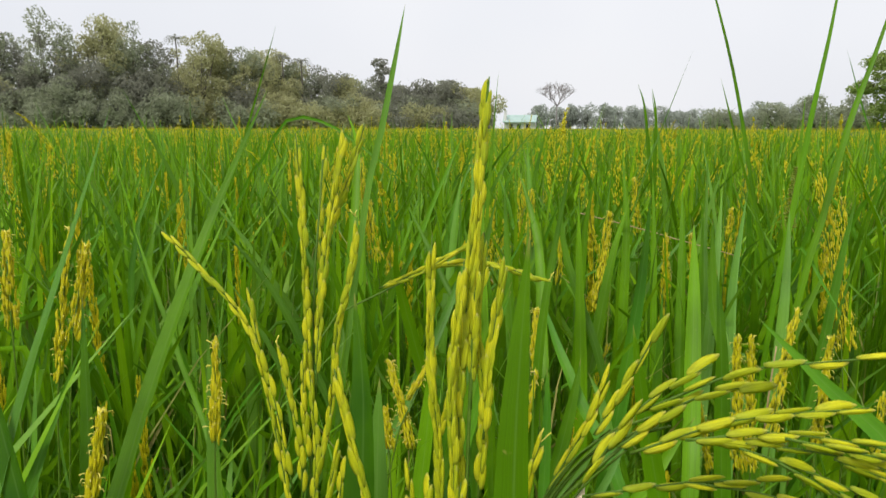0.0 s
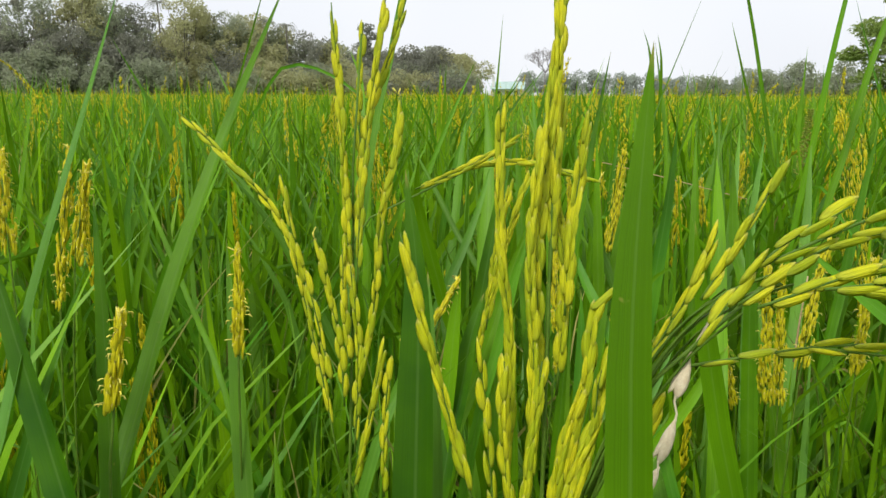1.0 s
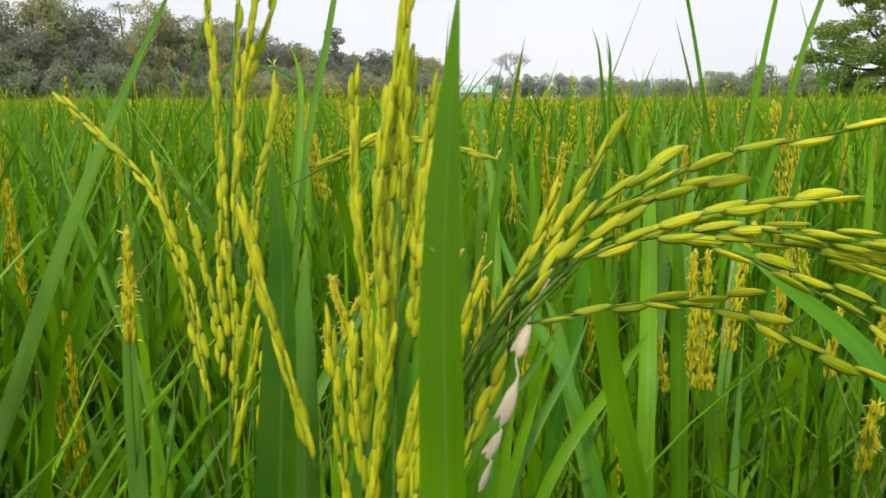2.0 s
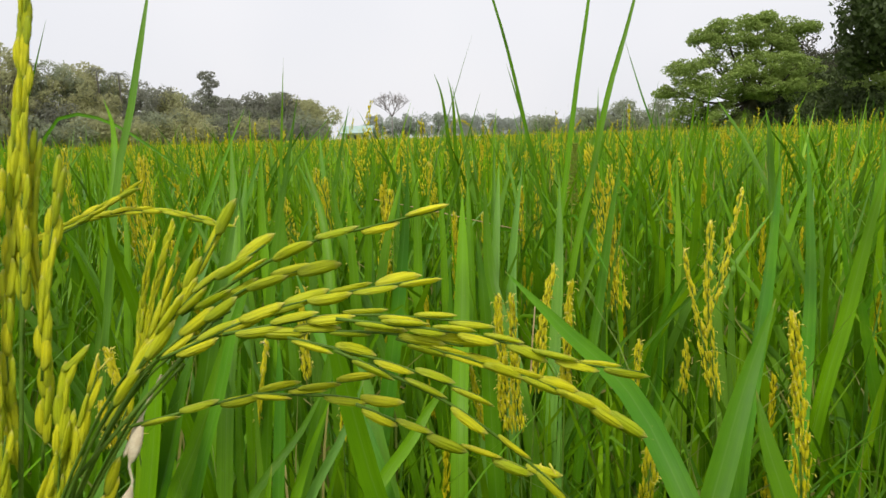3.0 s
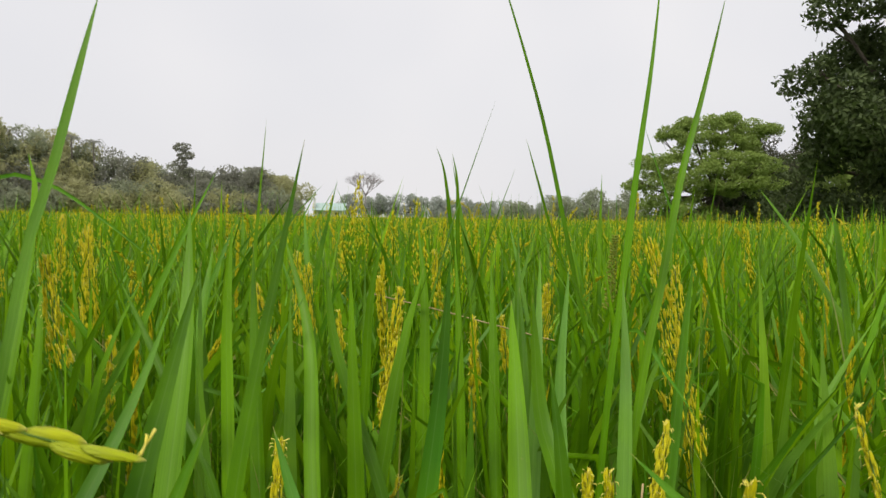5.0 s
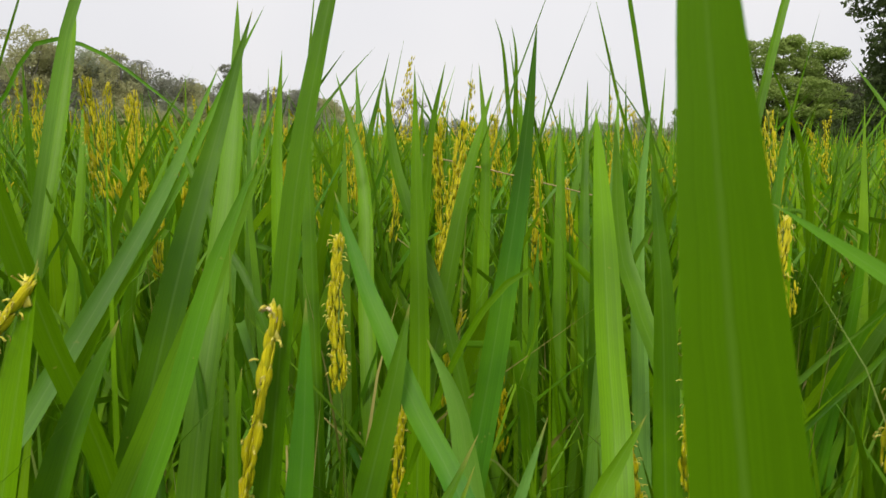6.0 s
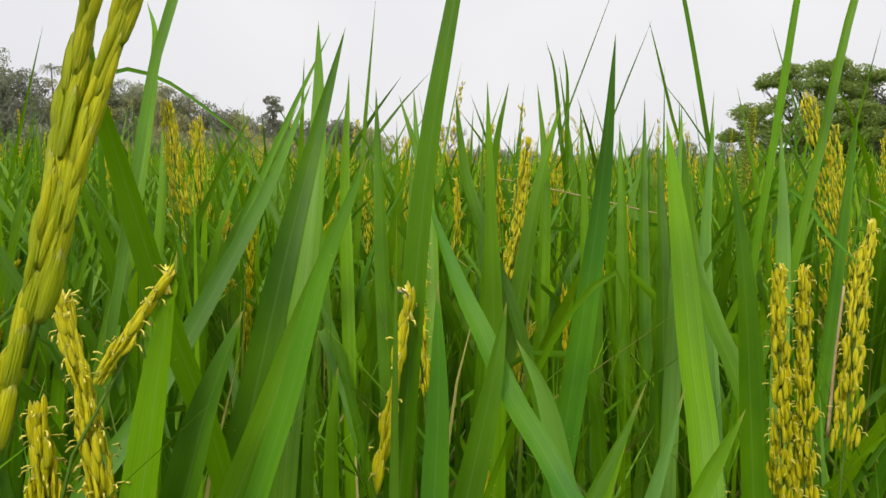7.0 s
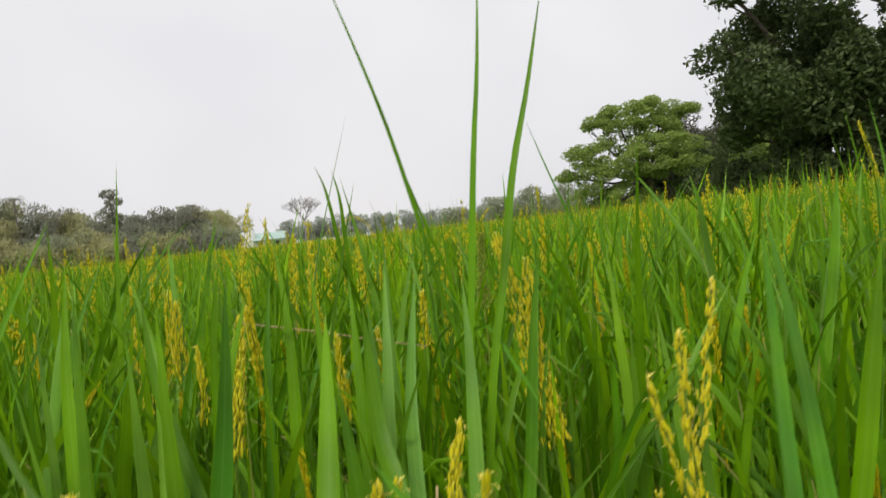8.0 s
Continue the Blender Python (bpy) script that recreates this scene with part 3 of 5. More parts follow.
p = plant(-0.20, 0.33, "rice plant with thin nodding panicle")
q = panicle(p, "thin nodding panicle with few grains")
branch(q, 0, [(-0.1821, 0.3099, 0.9124), (-0.1628, 0.3195, 0.9427), (-0.1430, 0.3256, 0.9567), (-0.1154, 0.3324, 0.9681)])
branch(q, 9, [(-0.1383, 0.3219, 0.9598), (-0.1173, 0.3271, 0.9686), (-0.0934, 0.3337, 0.9821)])
branch(q, 9, [(-0.1230, 0.3312, 0.9681), (-0.0900, 0.3371, 0.9712), (-0.0573, 0.3404, 0.9624)])

p = plant(-0.12, 0.35, "rice plant with slim flowering panicle")
q = panicle(p, "slim upright panicle in flower")
FULL = 1.5
branch(q, 14, [(-0.1079, 0.3470, 0.8925), (-0.1038, 0.3537, 0.9269), (-0.0978, 0.3602, 0.9600)])
branch(q, 16, [(-0.1079, 0.3460, 0.8872), (-0.0998, 0.3539, 0.9269), (-0.0889, 0.3615, 0.9646)])
branch(q, 12, [(-0.1120, 0.3428, 0.8713), (-0.1052, 0.3501, 0.9084), (-0.0930, 0.3582, 0.9480)])
FULL = 1.15
close_panicles()

p = plant(-0.30, 0.25, "rice plant with long upright green leaves")
leaf(p, 0.0101, [(-0.2467, 0.2575, 0.8606), (-0.2466, 0.2964, 0.9131), (-0.2361, 0.3409, 0.9844), (-0.2188, 0.3879, 1.0616)])
leaf(p, 0.0063, [(-0.2549, 0.1993, 0.8849), (-0.2598, 0.2291, 0.9310), (-0.2608, 0.2600, 0.9791), (-0.2569, 0.2963, 1.0487)])
leaf(p, 0.0091, [(-0.2409, 0.2342, 0.8443), (-0.2525, 0.2558, 0.9052), (-0.2654, 0.2762, 0.9615)])
leaf(p, 0.0126, [(-0.2134, 0.2934, 0.8109), (-0.2253, 0.3157, 0.8748), (-0.2373, 0.3363, 0.9318)])
leaf(p, 0.0117, [(-0.2320, 0.1990, 0.8667), (-0.2558, 0.2150, 0.9107), (-0.2809, 0.2317, 0.9587)])
leaf(p, 0.0121, [(-0.6350, 0.6385, 0.7530), (-0.6414, 0.6960, 0.9047), (-0.6519, 0.7472, 1.0301)])
p = plant(-0.12, 0.50, "rice plant with broad crossing green leaves")
leaf(p, 0.0182, [(-0.1402, 0.5252, 0.7865), (-0.1283, 0.5538, 0.8677), (-0.1205, 0.5790, 0.9201), (-0.1101, 0.6050, 0.9793)])
leaf(p, 0.0125, [(-0.1291, 0.4966, 0.8003), (-0.1183, 0.5123, 0.8343), (-0.1101, 0.5274, 0.8636), (-0.0907, 0.5455, 0.9184)])
leaf(p, 0.0077, [(-0.0673, 0.4295, 0.8306), (-0.0634, 0.4448, 0.9058), (-0.0582, 0.4562, 0.9483), (-0.0529, 0.4667, 0.9821), (-0.0453, 0.4787, 1.0287)])
leaf(p, 0.0094, [(-0.1695, 0.5195, 0.8229), (-0.1544, 0.5510, 0.8632), (-0.1389, 0.5830, 0.9078), (-0.1281, 0.6153, 0.9553)])
leaf(p, 0.0122, [(-0.1410, 0.4486, 0.8200), (-0.1389, 0.4578, 0.8556), (-0.1365, 0.4666, 0.8884)])
leaf(p, 0.0148, [(-0.1330, 0.4581, 0.8154), (-0.1299, 0.4710, 0.8401), (-0.1226, 0.4843, 0.8677)])
leaf(p, 0.0077, [(-0.0582, 0.4200, 0.8355), (-0.0579, 0.4277, 0.8588), (-0.0589, 0.4359, 0.8862)])
leaf(p, 0.0117, [(-0.0503, 0.4961, 0.7979), (-0.0416, 0.5106, 0.8360), (-0.0361, 0.5240, 0.8654)])
leaf(p, 0.0083, [(-0.1045, 0.5437, 0.7734), (-0.1061, 0.5522, 0.8031), (-0.1053, 0.5603, 0.8292)])
leaf(p, 0.0067, [(-0.1211, 0.5723, 0.7590), (-0.1230, 0.5866, 0.7952), (-0.1222, 0.6012, 0.8340)])
leaf(p, 0.0117, [(-0.2932, 0.8083, 0.7928), (-0.2996, 0.8449, 0.8902), (-0.3119, 0.8776, 0.9545)])
leaf(p, 0.0149, [(-0.2978, 0.7610, 0.8187), (-0.3012, 0.8132, 0.9206), (-0.3106, 0.8641, 1.0115), (-0.3371, 0.9097, 1.0568)])
leaf(p, 0.0101, [(-0.1594, 0.6104, 0.7395), (-0.1728, 0.6364, 0.7888), (-0.1899, 0.6608, 0.8257)])
leaf(p, 0.0071, [(-0.1288, 0.5914, 0.7494), (-0.1349, 0.6059, 0.7881), (-0.1452, 0.6202, 0.8236)])
p = plant(-0.06, 0.36, "rice plant with smooth bright green leaves")
leaf(p, 0.0107, [(-0.1564, 0.5040, 0.8633), (-0.1685, 0.4969, 0.9167), (-0.1696, 0.4861, 0.9394), (-0.1660, 0.4755, 0.9640)])
leaf(p, 0.0050, [(-0.0335, 0.3625, 0.8619), (-0.0269, 0.3678, 0.8729), (-0.0228, 0.3726, 0.8797)])
leaf(p, 0.0057, [(-0.0172, 0.3910, 0.8473), (-0.0113, 0.3976, 0.8606), (-0.0066, 0.4037, 0.8706)])
leaf(p, 0.0112, [(-0.0012, 0.3170, 0.8600), (-0.0094, 0.3160, 0.9000), (-0.0148, 0.3150, 0.9300), (-0.0180, 0.3140, 0.9500)])
p = plant(0.02, 0.75, "rice plant with narrow pointed leaf tips")
leaf(p, 0.0154, [(-0.0054, 0.5847, 0.7817), (0.0036, 0.5978, 0.8367), (0.0140, 0.6130, 0.9100), (0.0205, 0.6282, 0.9829)])
leaf(p, 0.0170, [(-0.0315, 0.6674, 0.7132), (-0.0328, 0.6886, 0.8086), (-0.0369, 0.7091, 0.8984), (-0.0397, 0.7276, 0.9707)])
leaf(p, 0.0136, [(-0.0177, 0.7294, 0.8139), (-0.0032, 0.7542, 0.8976), (0.0145, 0.7770, 0.9642)])
leaf(p, 0.0099, [(-0.0369, 0.7354, 0.8647), (-0.0527, 0.7560, 0.9119), (-0.0606, 0.7777, 0.9681)])
leaf(p, 0.0140, [(-0.1061, 0.7590, 0.8062), (-0.1150, 0.7945, 0.8946), (-0.1233, 0.8293, 0.9770)])
leaf(p, 0.0149, [(0.0994, 0.7718, 0.7488), (0.1147, 0.8258, 0.8668), (0.1273, 0.8784, 0.9731)])
leaf(p, 0.0176, [(0.1286, 0.9463, 0.6922), (0.1350, 1.0152, 0.8512), (0.1456, 1.0827, 0.9993)])
leaf(p, 0.0172, [(0.1214, 0.7524, 0.7555), (0.1314, 0.8148, 0.8594), (0.1547, 0.8770, 0.9619)])
leaf(p, 0.0155, [(0.0801, 0.5726, 0.7671), (0.0785, 0.5935, 0.8599), (0.0744, 0.6108, 0.9216)])
leaf(p, 0.0127, [(-0.0082, 0.5341, 0.7796), (-0.0168, 0.5489, 0.8198), (-0.0293, 0.5616, 0.8421)])
leaf(p, 0.0090, [(0.0210, 0.4770, 0.8084), (0.0325, 0.4885, 0.8218), (0.0448, 0.5001, 0.8344)])
leaf(p, 0.0096, [(-0.0377, 0.5208, 0.8371), (-0.0533, 0.5443, 0.8659), (-0.0689, 0.5687, 0.9020)])
leaf(p, 0.0203, [(-0.0771, 0.8572, 0.7859), (-0.0870, 0.9199, 0.8914), (-0.1195, 0.9815, 0.9872)])
leaf(p, 0.0147, [(0.0262, 0.9553, 0.7667), (0.0291, 0.9969, 0.9079), (0.0212, 1.0336, 1.0066)])
leaf(p, 0.0094, [(-0.0312, 0.8647, 0.8518), (-0.0277, 0.8734, 0.9264), (-0.0169, 0.8807, 0.9895)])
leaf(p, 0.0127, [(-0.1502, 0.8605, 0.8127), (-0.1587, 0.8966, 0.9055), (-0.1609, 0.9329, 1.0012)])
leaf(p, 0.0140, [(0.1679, 0.7550, 0.7795), (0.1801, 0.7908, 0.8708), (0.1880, 0.8254, 0.9521)])
leaf(p, 0.0135, [(0.2269, 0.8077, 0.8011), (0.2509, 0.8442, 0.8990), (0.2728, 0.8771, 0.9661)])
leaf(p, 0.0106, [(0.0611, 0.9160, 0.7756), (0.0607, 0.9498, 0.8928), (0.0584, 0.9803, 0.9819)])
leaf(p, 0.0109, [(-0.0045, 1.0072, 0.7791), (0.0009, 1.0452, 0.8891), (0.0109, 1.0804, 0.9755)])
leaf(p, 0.0137, [(0.0936, 0.9061, 0.7782), (0.0961, 0.9429, 0.8778), (0.0971, 0.9777, 0.9608)])
leaf(p, 0.0135, [(0.1025, 0.8059, 0.7820), (0.1067, 0.8407, 0.8654), (0.1081, 0.8746, 0.9402)])
leaf(p, 0.0145, [(-0.2165, 1.0142, 0.8340), (-0.2144, 1.0475, 0.9037), (-0.2116, 1.0799, 0.9657)])
leaf(p, 0.0137, [(-0.1005, 1.1136, 0.8259), (-0.1108, 1.1512, 0.9319), (-0.1197, 1.1862, 1.0162)])
leaf(p, 0.0043, [(0.2072, 0.8699, 0.9022), (0.2258, 0.8157, 0.8694), (0.2294, 0.7627, 0.8465)])
leaf(p, 0.0033, [(0.0078, 0.5648, 0.8706), (0.0163, 0.5623, 0.8498), (0.0097, 0.5594, 0.8241)])
p = plant(0.22, 0.42, "rice plant with broad arching green leaves")
leaf(p, 0.0208, [(0.1525, 0.3490, 0.8152), (0.1389, 0.4035, 0.8553), (0.1134, 0.4563, 0.8788), (0.0840, 0.5101, 0.9066)])
leaf(p, 0.0249, [(0.1637, 0.3481, 0.8146), (0.1922, 0.3747, 0.8677), (0.2191, 0.3990, 0.9060)])
leaf(p, 0.0172, [(0.2516, 0.4879, 0.8399), (0.2873, 0.5441, 0.8909), (0.3273, 0.6055, 0.9773)])
leaf(p, 0.0219, [(0.3315, 0.5696, 0.7496), (0.3992, 0.6816, 0.8472), (0.4574, 0.8015, 0.9918)])
leaf(p, 0.0037, [(0.2022, 0.3268, 0.8253), (0.2164, 0.3279, 0.8391), (0.2350, 0.3267, 0.8394)])
leaf(p, 0.0134, [(0.2118, 0.3630, 0.8020), (0.2063, 0.3785, 0.8335), (0.2066, 0.3923, 0.8572)])
leaf(p, 0.0120, [(0.2766, 0.3767, 0.7885), (0.3052, 0.4081, 0.8402), (0.3479, 0.4374, 0.8849)])
leaf(p, 0.0045, [(0.2464, 0.6922, 0.7949), (0.3060, 0.7095, 0.8460), (0.3653, 0.7267, 0.8961)])
leaf(p, 0.0168, [(0.5676, 1.1003, 0.9305), (0.5763, 1.1261, 0.9906), (0.5821, 1.1517, 1.0305)])
leaf(p, 0.0178, [(0.6531, 0.9831, 0.8686), (0.6848, 1.0057, 0.9458), (0.7124, 1.0288, 1.0210)])
leaf(p, 0.0153, [(0.4119, 0.6457, 0.8176), (0.4333, 0.6546, 0.8893), (0.4543, 0.6634, 0.9564)])
p = plant(-0.2, 0.8, "rice plant with thin crossing leaves")
leaf(p, 0.0072, [(-0.2489, 0.9215, 0.8815), (-0.2206, 0.9530, 0.9625), (-0.1867, 0.9849, 1.0480)])
leaf(p, 0.0175, [(-0.1381, 0.6364, 0.8365), (-0.1392, 0.6838, 0.9263), (-0.1483, 0.7305, 1.0070)])
leaf(p, 0.0084, [(-0.1104, 0.4958, 0.8368), (-0.1018, 0.5092, 0.8781), (-0.0890, 0.5223, 0.9172)])
leaf(p, 0.0082, [(-0.1993, 0.8679, 0.8425), (-0.2310, 0.8972, 0.8923), (-0.2643, 0.9265, 0.9417)])
leaf(p, 0.0193, [(0.1052, 0.7145, 0.8234), (0.0986, 0.7427, 0.8614), (0.0988, 0.7744, 0.9432)])
leaf(p, 0.0051, [(-0.3618, 0.5181, 0.8457), (-0.4152, 0.5693, 0.9000), (-0.4657, 0.6201, 0.9488)])
leaf(p, 0.0155, [(0.0598, 0.6105, 0.8304), (0.0661, 0.6626, 0.8883), (0.0710, 0.7145, 0.9468)])
p = plant(-0.36, 0.79, "single tall grass blade above the rice", "grass clumps in the rice")
leaf(p, 0.0079, [(-0.2535, 0.7659, 1.0333), (-0.2410, 0.7856, 1.1161), (-0.2348, 0.8055, 1.1732)])
part("stem", mesh_of("stem", *tube([Vector((0.10, -0.05, 0.0)), Vector((0.10, -0.045, 0.30)), Vector((0.102, -0.035, 0.62))], 0.0026, 0.0016, 8, 6), STEM), p)
p = plant(-0.70, 1.45, "wild grass with a folded arching blade", "grass clumps in the rice")
leaf(p, 0.0063, [(-0.8403, 1.6733, 1.0133), (-0.7916, 1.6725, 1.1492), (-0.7469, 1.6717, 1.2790)])
leaf(p, 0.0081, [(-0.6839, 1.4215, 0.9678), (-0.6164, 1.3955, 1.0526), (-0.5236, 1.3693, 1.0459), (-0.4161, 1.3431, 0.9800), (-0.3035, 1.3169, 0.8928)])
p = plant(0.24, 1.02, "clump of tall wild grass blades rising above the rice", "grass clumps in the rice")
leaf(p, 0.0060, [(0.1984, 1.0006, 0.9146), (0.1660, 1.0140, 1.0777), (0.1416, 1.0275, 1.1771), (0.0974, 1.0411, 1.3244)])
leaf(p, 0.0073, [(0.2056, 0.8804, 0.9327), (0.2248, 0.9000, 1.0538), (0.2438, 0.9196, 1.1539), (0.2601, 0.9392, 1.2643)])
leaf(p, 0.0083, [(0.2262, 0.8402, 0.9381), (0.2534, 0.8663, 1.0403), (0.2842, 0.8925, 1.1234), (0.3177, 0.9185, 1.2286)])
leaf(p, 0.0047, [(0.2280, 1.2601, 0.9862), (0.2030, 1.2602, 1.0716), (0.1887, 1.2603, 1.1191)])
leaf(p, 0.0088, [(0.1014, 1.4617, 0.9789), (0.0885, 1.4617, 1.0779), (0.0737, 1.4618, 1.1244)])
leaf(p, 0.0088, [(0.1123, 1.4616, 0.9785), (0.1100, 1.4614, 1.0662), (0.1008, 1.4615, 1.1158)])
leaf(p, 0.0063, [(0.5624, 1.6055, 0.9906), (0.5335, 1.6223, 1.0850), (0.5032, 1.6421, 1.1980)])
leaf(p, 0.0117, [(0.6066, 1.1819, 0.8964), (0.5918, 1.2469, 0.9810), (0.5679, 1.3113, 1.0580)])
weed(p, [(0.2573, 1.0700, 0.8924), (0.2592, 1.0750, 0.9359), (0.2646, 1.0807, 0.9845)])
p = plant(1.06, 1.42, "tall yellowing grass stalks beside the rice", "grass clumps in the rice")
leaf(p, 0.0060, [(1.040, 1.40, 0.900), (1.030, 1.41, 1.000), (1.012, 1.42, 1.100)])
leaf(p, 0.0075, [(1.060, 1.40, 0.900), (1.058, 1.41, 1.020), (1.046, 1.42, 1.135)])
leaf(p, 0.0060, [(1.080, 1.40, 0.900), (1.088, 1.41, 1.000), (1.080, 1.42, 1.110)])
leaf(p, 0.0080, [(1.100, 1.40, 0.900), (1.112, 1.41, 1.020), (1.098, 1.42, 1.150)])
plume(p, 0.0040, 30, [(1.094, 1.41, 0.990), (1.090, 1.42, 1.050), (1.082, 1.43, 1.105)], far=True)
p = plant(0.14, 1.80, "rice plant with a yellow panicle nodding over the leaf tips")
plume(p, 0.0036, 26, [(0.112, 1.80, 0.860), (0.116, 1.80, 0.960), (0.126, 1.80, 1.026), (0.150, 1.80, 1.037), (0.172, 1.80, 1.022), (0.187, 1.80, 0.990)], "arching yellow panicle", far=True)
p = plant(0.28, 1.40, "rice plant with a yellow panicle nodding over the leaf tips")
plume(p, 0.0052, 34, [(0.262, 1.40, 0.790), (0.266, 1.40, 0.920), (0.272, 1.40, 0.975), (0.283, 1.40, 0.987), (0.293, 1.40, 0.962), (0.294, 1.40, 0.905)], "arching yellow panicle", far=True)
p = plant(0.12, 0.60, "rice plant with paired upright yellow panicles in flower")
plume(p, 0.0057, 70, [(0.0928, 0.5677, 0.7593), (0.0894, 0.5745, 0.8182), (0.0876, 0.5806, 0.8702)])
plume(p, 0.0052, 64, [(0.1017, 0.5677, 0.7595), (0.0996, 0.5745, 0.8183), (0.0988, 0.5805, 0.8699)])
plume(p, 0.0055, 60, [(0.1141, 0.5653, 0.7915), (0.1241, 0.5819, 0.8473), (0.1348, 0.5968, 0.8895)])
plume(p, 0.0039, 30, [(0.0796, 0.6047, 0.7401), (0.0721, 0.6089, 0.7758), (0.0678, 0.6119, 0.8014)])
dry_stem(p, [(-0.0338, 1.1144, 0.9088), (0.0434, 1.0754, 0.8947), (0.1151, 1.0368, 0.8799), (0.1749, 1.0097, 0.8673)])
dry_stem(p, [(0.1122, 0.5761, 0.7975), (0.1149, 0.5801, 0.8323), (0.1184, 0.5840, 0.8651)])
p = plant(0.22, 0.62, "rice plant with forked yellow panicles")
plume(p, 0.0039, 50, [(0.1202, 0.4840, 0.8205), (0.1233, 0.4880, 0.8633), (0.1261, 0.4909, 0.8959)])
plume(p, 0.0055, 46, [(0.2579, 0.5599, 0.7838), (0.2581, 0.5801, 0.8487), (0.2665, 0.6008, 0.9201)])
plume(p, 0.0043, 26, [(0.2627, 0.5895, 0.8460), (0.2809, 0.6045, 0.8852), (0.3017, 0.6225, 0.9447)])
plume(p, 0.0042, 26, [(0.2562, 0.5614, 0.7929), (0.2498, 0.5808, 0.8491), (0.2449, 0.5989, 0.8980)])
p = plant(0.25, 0.48, "rice plant with slim pale-tipped panicles")
plume(p, 0.0068, 60, [(0.2470, 0.4123, 0.7757), (0.2477, 0.4222, 0.8397), (0.2466, 0.4295, 0.8858)])
plume(p, 0.0056, 20, [(0.1603, 0.4326, 0.7693), (0.1653, 0.4384, 0.8091)])
plume(p, 0.0048, 20, [(0.2044, 0.6009, 0.7627), (0.2114, 0.6092, 0.8189)])
plume(p, 0.0049, 20, [(0.2757, 0.6744, 0.7453), (0.2811, 0.6819, 0.7959)])
p = plant(0.24, 0.92, "rice plant with long leaning golden panicles")
plume(p, 0.0114, 70, [(0.2545, 0.8246, 0.7883), (0.2494, 0.8591, 0.8769), (0.2391, 0.8965, 0.9824)], far=True)
plume(p, 0.0082, 40, [(0.2610, 0.8338, 0.7856), (0.2615, 0.8670, 0.8682), (0.2653, 0.9005, 0.9547)], far=True)
plume(p, 0.0058, 44, [(-0.0147, 0.8214, 0.8256), (-0.0075, 0.8374, 0.8773), (-0.0016, 0.8517, 0.9137)])
plume(p, 0.0044, 26, [(-0.0611, 0.9624, 0.8251), (-0.0585, 0.9668, 0.8632), (-0.0607, 0.9713, 0.9012)])
p = plant(-0.07, 0.66, "rice plant with short golden panicles among leaves")
plume(p, 0.0046, 56, [(-0.0702, 0.6168, 0.7968), (-0.0750, 0.6263, 0.8348), (-0.0746, 0.6355, 0.8706)])
plume(p, 0.0027, 26, [(-0.0411, 0.5913, 0.7508), (-0.0402, 0.5961, 0.7925)])
plume(p, 0.0039, 20, [(-0.0128, 0.7507, 0.7378), (-0.0118, 0.7553, 0.7767), (-0.0037, 0.7585, 0.8047)])
plume(p, 0.0044, 30, [(0.0775, 0.9565, 0.7784), (0.0776, 0.9641, 0.8436), (0.0791, 0.9689, 0.8844)])
plume(p, 0.0073, 34, [(-0.1049, 1.1167, 0.8522), (-0.1082, 1.1221, 0.8983), (-0.1075, 1.1267, 0.9379)], far=True)
plume(p, 0.0056, 26, [(-0.0109, 1.0659, 0.8509), (-0.0166, 1.0710, 0.8943), (-0.0203, 1.0750, 0.9284)], far=True)
p = plant(-0.14, 0.46, "rice plant with ragged half-open yellow panicles")
plume(p, 0.0011, 15, [(-0.0730, 0.4260, 0.8320), (-0.0702, 0.4286, 0.8502), (-0.0679, 0.4315, 0.8659), (-0.0662, 0.4344, 0.8798)])
part("curled_tip", mesh_of("curled_tip", *tube([Vector(v) - p.location for v in ((-0.0663, 0.4343, 0.8787), (-0.0659, 0.4344, 0.8813), (-0.0667, 0.4344, 0.8831), (-0.0683, 0.4344, 0.8834), (-0.0688, 0.4344, 0.8826))], 0.0008, 0.0005, 12, 6), HUSK), p, "pale curled dry tip")
plume(p, 0.0038, 50, [(-0.1495, 0.4461, 0.8152), (-0.1591, 0.4544, 0.8477), (-0.1685, 0.4618, 0.8718)])
plume(p, 0.0016, 22, [(-0.1542, 0.4499, 0.8509), (-0.1467, 0.4567, 0.8655), (-0.1385, 0.4635, 0.8795)])
plume(p, 0.0041, 30, [(-0.1659, 0.4456, 0.8149), (-0.1688, 0.4484, 0.8410)])
p = plant(-0.40, 1.25, "rice plant with golden panicles among tall leaves")
plume(p, 0.0101, 60, [(-0.4125, 1.2460, 0.8308), (-0.4231, 1.2659, 0.9144), (-0.4303, 1.2834, 0.9781)], far=True)
plume(p, 0.0069, 34, [(-0.3182, 1.0591, 0.7839), (-0.3225, 1.0678, 0.8584)], far=True)
plume(p, 0.0098, 40, [(-0.1677, 1.2236, 0.7863), (-0.1818, 1.2459, 0.8433), (-0.1932, 1.2679, 0.9007)], far=True)
plume(p, 0.0109, 40, [(-0.4353, 1.3034, 0.8392), (-0.4450, 1.3130, 0.9245), (-0.4500, 1.3186, 0.9749)], far=True)
plume(p, 0.0090, 36, [(-0.5712, 1.3218, 0.8719), (-0.5829, 1.3294, 0.9369), (-0.5854, 1.3360, 0.9939)], far=True)
plume(p, 0.0086, 30, [(-0.5066, 1.3748, 0.8970), (-0.5091, 1.3808, 0.9482), (-0.5081, 1.3863, 0.9952)], far=True)
p = plant(-0.35, 0.45, "rice plant with ripe golden panicles and curling tips")
